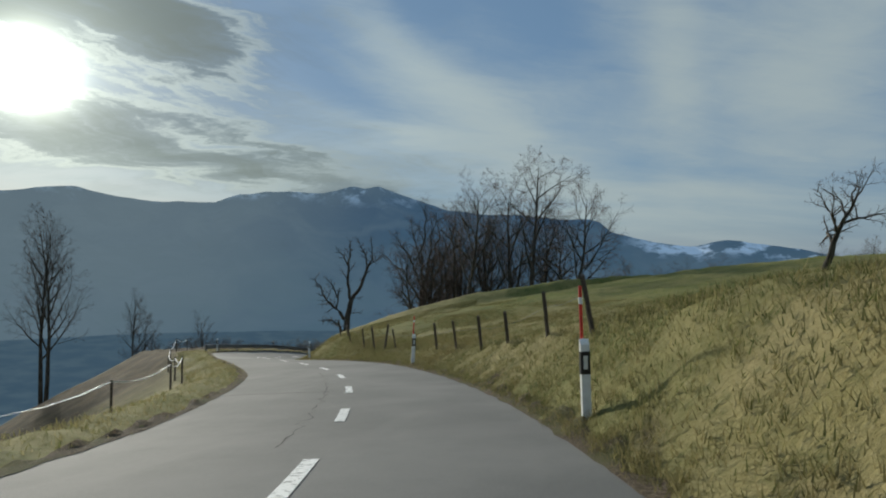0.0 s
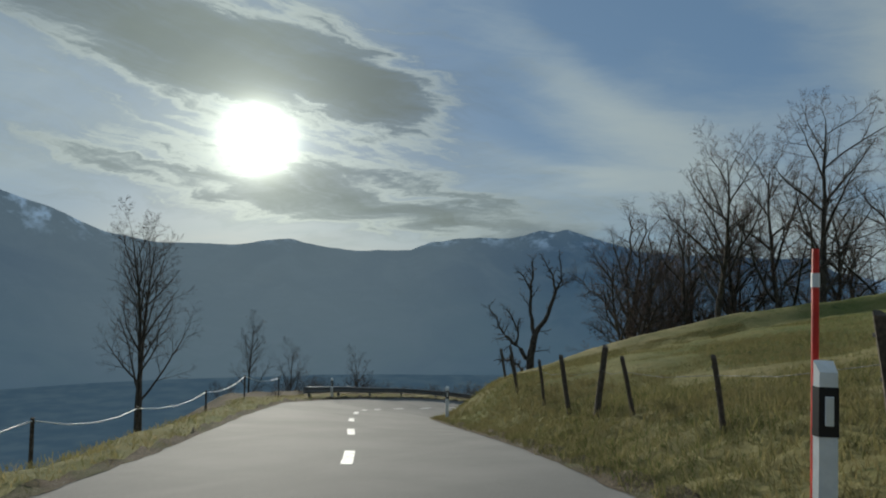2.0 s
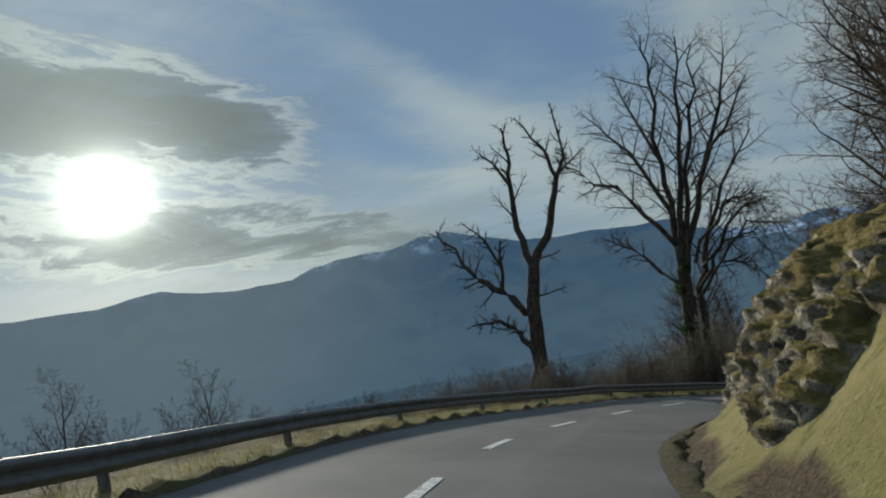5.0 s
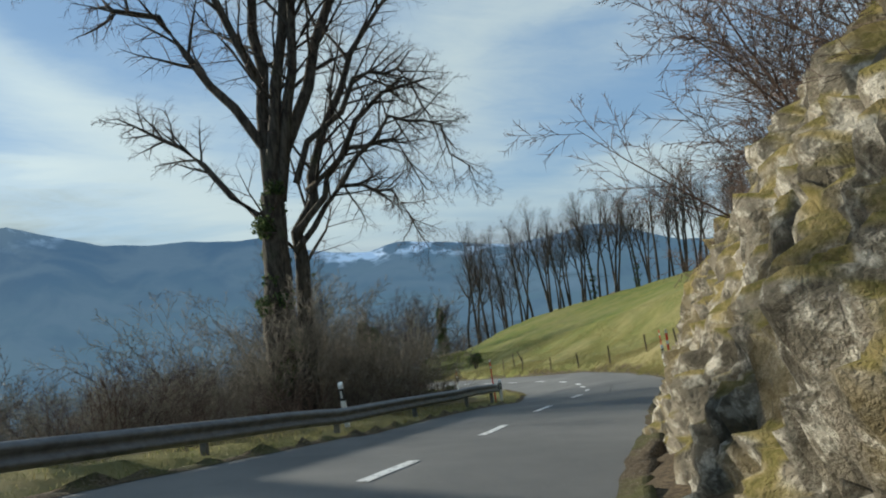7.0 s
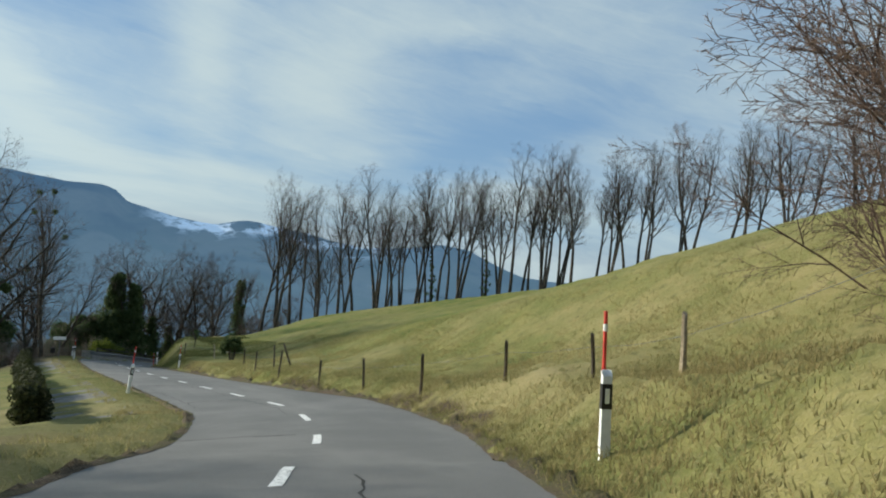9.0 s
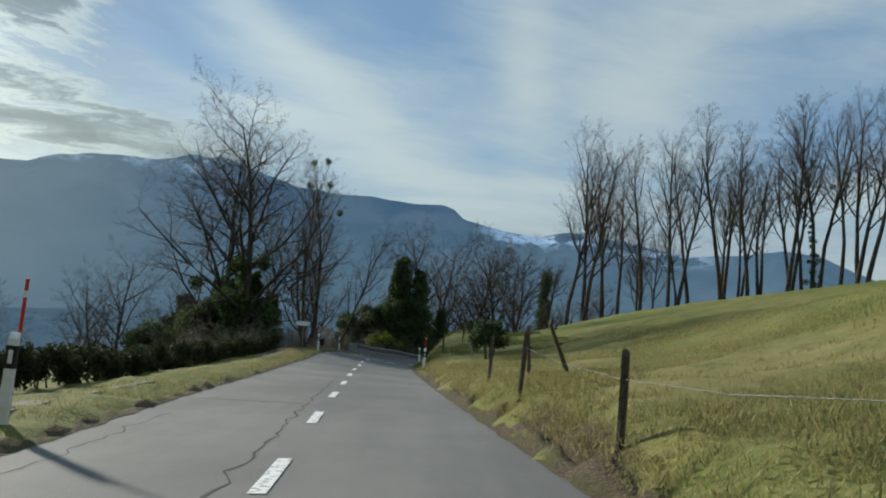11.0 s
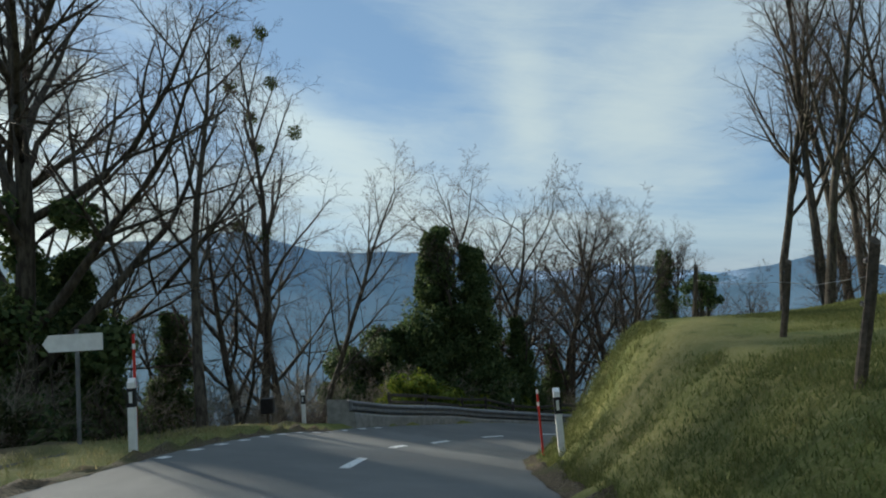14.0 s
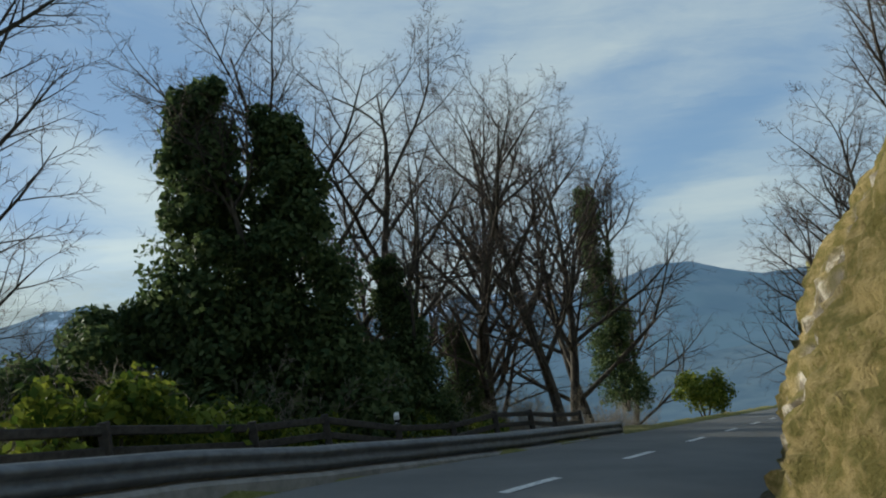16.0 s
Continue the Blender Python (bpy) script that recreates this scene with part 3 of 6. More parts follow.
make_ground()


def strip(d0, d1, k0, k1, up, name, mat, cols=2, crown=0.0):
    """A ribbon that follows the road between two offsets."""
    i0, i1 = int(np.argmin(np.abs(KEY - k0))), int(np.argmin(np.abs(KEY - k1)))
    v = []
    ds = np.linspace(d0, d1, cols)
    for i in range(i0, i1 + 1):
        for d in ds:
            x, y = LINE[i, :2] + RIGHT[i] * d
            v.append((x, y, LINE[i, 2] - BANK[i] * d + up - crown * d * d))
    return mesh_object(name, np.array(v), grid_faces(i1 - i0 + 1, cols), mat)


road = tagged(strip(-HALF, HALF, KEY[0], KEY[-1], 0.0, "road", ASPHALT, 9), "worn grey asphalt road with a dashed middle line", "road", kind="structure")


def make_dashes():
    period, length, half = 4.5, 1.6, 0.075
    s = DASH0
    n = 0
    while s < STATION[-1] - 3:
        v = []
        for t in np.linspace(0, length, 5):
            for d in (-half, half):
                p = [np.interp(s + t, STATION, LINE[:, k]) for k in range(3)]
                r = [np.interp(s + t, STATION, RIGHT[:, k]) for k in range(2)]
                b = np.interp(s + t, STATION, BANK)
                v.append((p[0] + r[0] * d, p[1] + r[1] * d, p[2] - b * d + 0.008))
        f = [(2 * k, 2 * k + 1, 2 * k + 3, 2 * k + 2) for k in range(4)]
        mesh_object("road_marking", v, f, PAINT, road, False)
        s += period


def make_edge_marks():
    """Short edge dashes along the mouth of the lane on the left."""
    for key in np.arange(41.5, 53.5, 1.0):
        i = int(np.argmin(np.abs(KEY - key)))
        v = []
        for o in (0, 0.5):
            for d in (-HALF + 0.12, -HALF + 0.24):
                p = LINE[i, :2] + RIGHT[i] * d + TAN[i, :2] * o
                v.append((p[0], p[1], LINE[i, 2] - BANK[i] * d + TAN[i, 2] * o + 0.008))
        mesh_object("edge_marking", v, [(0, 1, 3, 2)], PAINT, road, False)


DASH0 = 3.6
make_dashes()
make_edge_marks()


def make_cracks():
    """Hair cracks and tar seams in the asphalt."""
    rnd = random.Random(31)
    runs = [(-2, 22, -0.35, 0.016), (-104, -92, -0.5, 0.012), (-20, -12, 0.9, 0.02), (30, 38, -0.4, 0.014), (-44, -36, -0.8, 0.014), (2, 10, -2.2, 0.014)]
    runs += [(k, k + 0.01, None, 0.014) for k in (-6.5, 4.0, 13.0, -98, -40)]
    for k0, k1, d0, w in runs:
        v = []
        if d0 is None:
            i = int(np.argmin(np.abs(KEY - k0)))
            line = [(i, d, 0.25 * noise.noise(Vector((d * 1.3, k0, 0)))) for d in np.linspace(-HALF + 0.1, -0.4, 16)]
            pts = [(LINE[q, :2] + RIGHT[q] * d + TAN[q, :2] * o, LINE[q, 2] - BANK[q] * d + TAN[q, 2] * o) for q, d, o in line]
            side = TAN[i, :2]
            for p, z in pts:
                ww = w * rnd.uniform(0.4, 1.2)
                v += [(*(p - side * ww), z + 0.004), (*(p + side * ww), z + 0.004)]
        else:
            i0, i1 = int(np.argmin(np.abs(KEY - k0))), int(np.argmin(np.abs(KEY - k1)))
            for q in range(i0, i1 + 1):
                for u in (0, 0.5):
                    p = LINE[q] * (1 - u) + LINE[min(q + 1, len(LINE) - 1)] * u
                    d = d0 + 0.16 * noise.noise(Vector((q * 0.9 + u * 0.9, k0, 3))) + 0.1 * noise.noise(Vector((q * 2.7 + u * 2.7, k0, 5)))
                    ww = w * rnd.uniform(0.3, 1.2)
                    z = p[2] - BANK[q] * d + 0.004
                    v += [(*(p[:2] + RIGHT[q] * (d - ww)), z), (*(p[:2] + RIGHT[q] * (d + ww)), z)]
        f = [(2 * k, 2 * k + 1, 2 * k + 3, 2 * k + 2) for k in range(len(v) // 2 - 1)]
        mesh_object("asphalt_crack", v, f, TAR, road, False)


TAR = mat_plain("tar_crack", (0.028, 0.027, 0.025), 0.8, 0, 0.3, 20, 0.0)
make_cracks()


# ---- far mountains ----
SKYLINE = [(-180, 4), (-120, 5), (-90, 3), (-60, 1.0), (-45, -1.5), (-36, -1.5), (-33.3, -0.6), (-31, 0.5), (-28.5, 0.75), (-25.5, 0.2), (-22, -0.15), (-18, 0.5), (-15.3, 0.95), (-12.3, 1.26), (-11.2, 1.05), (-9.8, 0.8), (-7.8, 0.88), (-5.2, 1.42), (-3.3, 1.85), (-2.3, 2.75), (-1.2, 2.9), (1, 2.88), (3, 3.0), (4.5, 3.28), (8.1, 3.32), (10.8, 3.5), (13.2, 4.35), (14.6, 4.8), (16.9, 5.52), (18, 5.3), (19, 5.55), (20.5, 5.0), (21.7, 4.82), (23.8, 4.8), (26.5, 4.8), (28.5, 4.45), (30.4, 3.78), (32.6, 3.62), (35.2, 3.65), (37.5, 3.85), (40.7, 4.6), (42.5, 4.4), (44.5, 4.0), (47.5, 4.0), (51, 3.97), (54.6, 4.51), (58.5, 6.25), (62, 7.35), (70, 9), (90, 8), (120, 6), (180, 4)]


def make_mountains():
    n, m = 900, 26
    v, R, snow = [], 4550.0, []
    for i in range(n + 1):
        az = -180 + 360 * i / n
        el = np.interp(az, [a for a, _ in SKYLINE], [e for _, e in SKYLINE])
        a = radians(az)
        el += 0.12 * fbm(Vector((az * 0.35, 0, 1.7)), 5)
        top = R * math.tan(radians(el)) + 8
        for j in range(m):
            t = j / (m - 1)
            r = R - 1700 * (1 - t) ** 1.1
            z = -400 + (top + 400) * t ** 1.25
            w = fbm(Vector((az * 0.12, t * 2.2, 5.0)), 5) * math.sin(math.pi * t)
            r += 260 * w
            v.append((-3 - r * math.sin(a), -30 + r * math.cos(a), z + 50 * w))
            snow.append(float(sstep((t - 0.80) / 0.12)) * np.interp(az, [-25, -20, -7, -4], [0, 1, 1, 0]))
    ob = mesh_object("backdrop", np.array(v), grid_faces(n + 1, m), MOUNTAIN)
    set_attr(ob, "snow", snow)
    return tagged(ob, "hazy blue mountain range with patches of snow", "mountains", kind="structure")


make_mountains()


# ---- bare soil along the asphalt's edge ----
def mat_soil():
    m = Mat("verge_soil", 0.95, spec=0.1)
    big, fine = m.noise(1.1, 5, 0.6), m.noise(22, 5, 0.7)
    c = m.mix(m.ramp(fine, 0.35, 0.65), (0.05, 0.038, 0.025), (0.16, 0.125, 0.085))
    c = m.mix(m.mul(m.ramp(big, 0.45, 0.65), 0.7), c, (0.09, 0.095, 0.035))
    c = m.mix(m.ramp(m.noise(60, 2, 0.5), 0.66, 0.72), c, (0.33, 0.31, 0.27))
    m.color(c).bump(fine, 0.9, 0.04)
    return m.m


SOIL = mat_soil()


def make_verge(side, width, k0, k1):
    i0, i1 = int(np.argmin(np.abs(KEY - k0))), int(np.argmin(np.abs(KEY - k1)))
    v, cols = [], 5
    for i in range(i0, i1 + 1):
        for s in (0.0, 0.5):
            p = LINE[i] * (1 - s) + LINE[min(i + 1, len(LINE) - 1)] * s
            w = width * (1 + 0.9 * noise.noise(Vector((i * 0.33 + s * 0.33, side * 7.0, 2.0))) + 0.5 * noise.noise(Vector((i * 1.1 + s * 1.1, side * 3.0, 4.0))))
            inn = HALF - 0.05 + 0.07 * noise.noise(Vector((i * 0.8 + s * 0.8, 5.0 + side, 1.0)))
            for c in range(cols):
                u = c / (cols - 1)
                d = side * (inn + u * (w + HALF - inn))
                q = p[:2] + RIGHT[i] * d
                z = p[2] - BANK[i] * d + 0.006
                if abs(d) > HALF + 0.1:
                    z = max(z, float(height(np.array([q[0]]), np.array([q[1]]))[0]) + 0.02) if u < 1 else z - 0.1
                v.append((q[0], q[1], z + 0.02 * math.sin(math.pi * u)))
    f = grid_faces(2 * (i1 - i0 + 1), cols)
    ob = mesh_object("verge", np.array(v), f if side > 0 else f[:, ::-1], SOIL)
    return tagged(ob, "strip of bare soil and gravel along the asphalt", "verge", kind="structure")


make_verge(1, 0.42, -114, 94)
make_verge(-1, 0.22, -114, 50)


# ---- trees ----
def tube(vs, fs, pts, rad, sides, tip=False):
    """A tapering tube; with tip it runs out into a point."""
    base = len(vs)
    n = len(pts)
    for i, p in enumerate(pts):
        if tip and i == n - 1:
            vs.append(p)
            q = base + (n - 2) * sides
            fs.extend((q + k, q + (k + 1) % sides, q + sides) for k in range(sides))
            return tube_sides(fs, base, n - 1, sides)
        d = (pts[min(i + 1, n - 1)] - pts[max(i - 1, 0)])
        d = d.normalized() if d.length > 1e-9 else Vector((0, 0, 1))
        a = d.orthogonal().normalized()
        b = d.cross(a)
        for k in range(sides):
            t = 2 * math.pi * k / sides
            vs.append(p + (a * math.cos(t) + b * math.sin(t)) * rad[i])
    tube_sides(fs, base, n, sides)


def tube_sides(fs, base, n, sides):
    for i in range(n - 1):
        for k in range(sides):
            q = base + i * sides
            fs.append((q + k, q + (k + 1) % sides, q + sides + (k + 1) % sides, q + sides + k))


def grow(seed, tall, form, limbs=()):
    """A bare tree: (thick verts, faces), (twig verts, faces) and points along the trunk. form: numbers that set its habit."""
    rnd = random.Random(seed)
    thick, twigs, stem = ([], []), ([], []), []
    levels = form["levels"]

    def branch(p, d, length, r, lev):
        steps = form.get("steps", (9, 7, 4, 2, 1))[min(lev, 4)]
        pts, rad = [p.copy()], [r]
        d = d.normalized()
        kink = form["kink"] * (0.55 if lev == 0 else 1.0)
        for i in range(steps):
            w = Vector((rnd.gauss(0, 1), rnd.gauss(0, 1), rnd.gauss(0, 0.6))) * kink
            lift = form["lift"][min(lev, len(form["lift"]) - 1)]
            d = (d + w + Vector((0, 0, lift))).normalized()
            p = p + d * (length / steps)
            t = (i + 1) / steps
            pts.append(p.copy())
            rad.append(max(r * (1 - t) ** 0.8 * (1 - 0.15 * t) + r * 0.10, 0.004))
        tip = 0.008 if lev > 2 else rad[-1]
        rad[-1] = tip
        out = thick if lev < 3 else twigs
        tube(out[0], out[1], pts, rad, form.get("sides", (8, 6, 4, 3, 3))[min(lev, 4)], lev > 2)
        if lev == 0:
            stem.extend(zip(pts, rad))
        if lev + 1 < levels:
            spawn(pts, rad, length, r, lev, form["kids"][lev], form["clear"] if lev == 0 else 0.18)

    def spawn(pts, rad, length, r, lev, count, t0):
        steps = len(pts) - 1
        for j in range(count):
            t = t0 + (1 - t0) * (j + rnd.random()) / count
            i = min(int(t * steps), steps - 1)
            u = t * steps - i
            at = pts[i].lerp(pts[i + 1], u)
            ax = (pts[i + 1] - pts[i]).normalized()
            side = ax.orthogonal().normalized()
            side.rotate(Matrix.Rotation(j * 2.4 + rnd.random() * 1.2, 3, ax))
            ang = radians(form["angle"][min(lev, len(form["angle"]) - 1)] + rnd.uniform(-12, 12))
            nd = ax * math.cos(ang) + side * math.sin(ang)
            L = length * form["ratio"][lev] * (1.15 - 0.75 * t if lev == 0 else 1.1 - 0.6 * t) * rnd.uniform(0.75, 1.2)
            rr = min((rad[i] * (1 - u) + rad[i + 1] * u) * 0.7, r * form["thin"] * (1.1 - 0.6 * t))
            rr = min(rr, (9, 9, 0.05, 0.018, 0.009)[min(lev + 1, 4)] * form.get("fine", 1.0))
            branch(at, nd, L, max(rr, 0.006), lev + 1)

    for row, r0, r1, count, swing in limbs:
        pts = [Vector((u, swing * (i / len(row)) ** 1.3 + rnd.gauss(0, 0.08), z)) for i, (u, z) in enumerate(row)]
        fine_pts = []
        for p0, p1 in zip(pts, pts[1:]):
            bend = Vector((rnd.gauss(0, 1), rnd.gauss(0, 1), rnd.gauss(0, 1))) * (p1 - p0).length * 0.045
            fine_pts += [p0, p0.lerp(p1, 0.35) + bend, p0.lerp(p1, 0.7) - bend * 0.6]
        fine_pts.append(pts[-1])
        n = len(fine_pts) - 1
        rad = [r0 + (r1 - r0) * i / n for i in range(n + 1)]
        tube(thick[0], thick[1], fine_pts, rad, 9 if r0 > 0.15 else 7)
        length = sum((b - a).length for a, b in zip(fine_pts, fine_pts[1:]))
        if count:
            spawn(fine_pts, rad, max(length, 3.5) * 0.7, r0, 1, int(count * 1.5), 0.22)
        else:
            stem.extend(zip(fine_pts, rad))
    for k in range(0 if limbs else form.get("stems", 1)):
        lean = Vector((rnd.gauss(0, form["lean"]), rnd.gauss(0, form["lean"]), 1))
        off = Vector((rnd.gauss(0, 1), rnd.gauss(0, 1), 0)) * (form.get("foot", 0.0))
        branch(off - Vector((0, 0, 0.4)), lean, tall * rnd.uniform(0.9, 1.0), form["girth"] * tall, 0)
    return thick, twigs, stem


TALL = dict(levels=5, kink=0.09, lift=[0.05, 0.11, 0.06, 0.02, 0], kids=[15, 8, 6, 5], clear=0.36, angle=[36, 42, 46, 42], ratio=[0.36, 0.5, 0.5, 0.62], thin=0.42, girth=0.0115, lean=0.05)
ROUND = dict(levels=5, kink=0.13, lift=[0.03, 0.08, 0.04, 0.0, 0], kids=[14, 8, 7, 6], clear=0.2, angle=[48, 46, 48, 42], ratio=[0.55, 0.5, 0.48, 0.6], thin=0.5, girth=0.016, lean=0.04)
FORKED = dict(levels=5, kink=0.17, lift=[0.05, 0.09, 0.05, 0.0, 0], kids=[9, 7, 7, 5], clear=0.28, angle=[46, 54, 50, 45], ratio=[0.55, 0.42, 0.42, 0.55], thin=0.66, girth=0.018, lean=0.03)
MANY = dict(levels=5, kink=0.06, lift=[0.04, 0.12, 0.06, 0.02, 0], kids=[10, 7, 6, 5], clear=0.3, angle=[36, 42, 46, 42], ratio=[0.42, 0.45, 0.48, 0.6], thin=0.45, girth=0.0115, lean=0.10, stems=2, foot=0.25)
VASE = dict(MANY, stems=3, kids=[17, 11, 9, 6], fine=1.5, lift=[0.04, 0.06, 0.01, -0.05, -0.04], angle=[46, 48, 50, 46], ratio=[0.38, 0.46, 0.44, 0.62], lean=0.05, clear=0.22, girth=0.016, foot=0.22, kink=0.1)
FAR_TALL, FAR_MANY = dict(TALL, fine=1.7, clear=0.42, kids=[16, 8, 6, 6]), dict(MANY, fine=1.7, clear=0.36, kids=[11, 8, 6, 6])
GNARLED = dict(levels=5, kink=0.26, lift=[0.04, 0.02, 0.0, 0.0, 0], kids=[7, 7, 6, 4], clear=0.35, angle=[60, 55, 50, 45], ratio=[0.75, 0.5, 0.45, 0.5], thin=0.75, girth=0.035, lean=0.08)
SHRUB = dict(levels=4, kink=0.12, lift=[0.02, 0.05, 0.02, 0], kids=[6, 5, 4], clear=0.12, angle=[32, 38, 40], ratio=[0.5, 0.5, 0.6], thin=0.6, girth=0.006, lean=0.42, stems=7, foot=0.35, fine=0.7, steps=(5, 4, 2, 1), sides=(4, 3, 3, 3))

BRUSH = dict(SHRUB, stems=16, foot=0.9, lean=0.5, kids=[9, 7, 6], lift=[-0.02, 0.0, -0.01, 0], fine=1.35)


def to_mesh(name, vf, mat):
    me = bpy.data.meshes.new(name)
    me.from_pydata([tuple(v) for v in vf[0]], [], vf[1])
    me.materials.append(mat)
    me.polygons.foreach_set("use_smooth", [True] * len(me.polygons))
    return me


def leaves(rnd, centres, count, size, flat=0.0):
    """Small leaf blades round centres (point, radius)."""
    vs, fs = [], []
    for _ in range(count):
        c, r = centres[rnd.randrange(len(centres))]
        o = Vector((rnd.gauss(0, 1), rnd.gauss(0, 1), rnd.gauss(0, 1)))
        o = o.normalized() * r * rnd.random() ** 0.4
        p = c + o
        n = (o.normalized() + Vector((rnd.gauss(0, 0.6), rnd.gauss(0, 0.6), rnd.gauss(0, 0.6) + flat))).normalized()
        a = n.orthogonal().normalized()
        a.rotate(Matrix.Rotation(rnd.random() * 6.3, 3, n))
        b = n.cross(a)
        s = size * rnd.uniform(0.6, 1.3)
        k = len(vs)
        vs += [p - a * s, p - b * s * 0.55 + n * s * 0.1, p + a * s, p + b * s * 0.55 + n * s * 0.1]
        fs.append((k, k + 1, k + 2, k + 3))
    return vs, fs


def make_tree(seed, tall, form, twig=None, ivy=None, mistle=0, label="", name="tree", group="", ivy_leaf=0.085, bark=None, limbs=()):
    """A template tree at the origin; ivy: (share of the stem, radius, leaves)."""
    rnd = random.Random(seed + 77)
    thick, twigs, stem = grow(seed, tall, form, limbs)
    root = new(name)
    for nm, vf, m in (("trunk", thick, bark or BARK), ("crown", twigs, twig or TWIG)):
        if vf[1]:
            ob = new(nm, to_mesh(nm, vf, m))
            ob.parent = root
            if nm == "crown":
                ob["kind"] = "stuff"
    if ivy:
        share, rad, count = ivy
        cs = []
        for (p, r), (p1, r1) in zip(stem, stem[1:]):
            if (p - p1).length > 5:
                continue
            for q in range(6):
                at = p.lerp(p1, q / 6)
                if at.z < tall * share:
                    k = 1 - 0.6 * at.z / (tall * share)
                    cs.append((at + Vector((rnd.gauss(0, 0.42), rnd.gauss(0, 0.42), rnd.gauss(0, 0.5))) * rad, rad * k * rnd.uniform(0.5, 0.95)))
        ob = new("ivy", to_mesh("ivy", leaves(rnd, cs, count, ivy_leaf), IVY))
        ob.parent = root
        tagged(ob, "dark green ivy leaves climbing the trunk")
    if mistle:
        tips = [v for v in thick[0] if v.z > tall * 0.5]
        for _ in range(mistle):
            c = tips[rnd.randrange(len(tips))]
            ob = new("mistletoe", to_mesh("mistletoe", leaves(rnd, [(c, 0.3)], 200, 0.06), MISTLE))
            ob.parent = root
            tagged(ob, "round olive green mistletoe ball", kind="stuff")
    tagged(root, label or "leafless winter tree with dark grey bark", "tree", group)
    return root


def make_ivy_tower(seed, tall, wide, count, label, top=0.25, crown=None, leaf=0.1):
    """A tree smothered in ivy up to the height tall: a ragged leafy column round a trunk, with bare limbs out of its head."""
    rnd = random.Random(seed)
    root = new("ivy_tree")
    thick, twigs, _ = grow(seed, tall * 1.0, crown or dict(FORKED, clear=0.75, kids=[9, 7, 6, 4], lift=[0.02, 0.14, 0.08, 0.02, 0]))
    cs = []
    n = int(tall * 16)
    for i in range(n):
        q = (i + rnd.random()) / n
        z = tall * q
        r = wide * (top + (1 - top) * (1 - q) ** 1.15) * (1 + 0.35 * noise.noise(Vector((seed, z * 0.55, 2.0))))
        a = rnd.random() * 6.28
        k = rnd.random() ** 0.5 * 0.85
        cs.append((Vector((r * k * math.cos(a), r * k * math.sin(a), z * 0.97)), (0.22 + 0.32 * r) * rnd.uniform(0.6, 1.1)))
    for nm, vf, m in (("trunk", thick, BARK), ("crown", twigs, TWIG), ("ivy", leaves(rnd, cs, count, leaf), IVY)):
        ob = new(nm, to_mesh(nm, vf, m))
        ob.parent = root
        if nm == "crown":
            ob["kind"] = "stuff"
        if nm == "ivy":
            tagged(ob, "dark green ivy leaves")
    return tagged(root, label, "tree")


def ground_at(x, y):
    return float(height(np.array([float(x)]), np.array([float(y)]))[0])


def put(ob, x, y, turn=0.0, size=1.0, lean=(0, 0), sink=0.0, z=None):
    """Stand a template at a place; the first use moves it, later ones copy it."""
    zz = ground_at(x, y) - sink if z is None else z
    m = pose(x, y, zz, lean[0], lean[1], turn)
    if not ob.get("used"):
        ob["used"] = 1
        ob.matrix_basis = m @ Matrix.Diagonal((size, size, size, 1))
        return ob
    c = copy_thing(ob, m)
    c.matrix_basis = m @ Matrix.Diagonal((size, size, size, 1))
    return c


def outward(x, y, least=6.4):
    """The place, moved down the left verge until it is clear of the road."""
    i, d = nearest(np.array([float(x)]), np.array([float(y)]))
    miss = max(0.0, float(d[0]) + least)
    return x - RIGHT[i[0]][0] * miss, y - RIGHT[i[0]][1] * miss


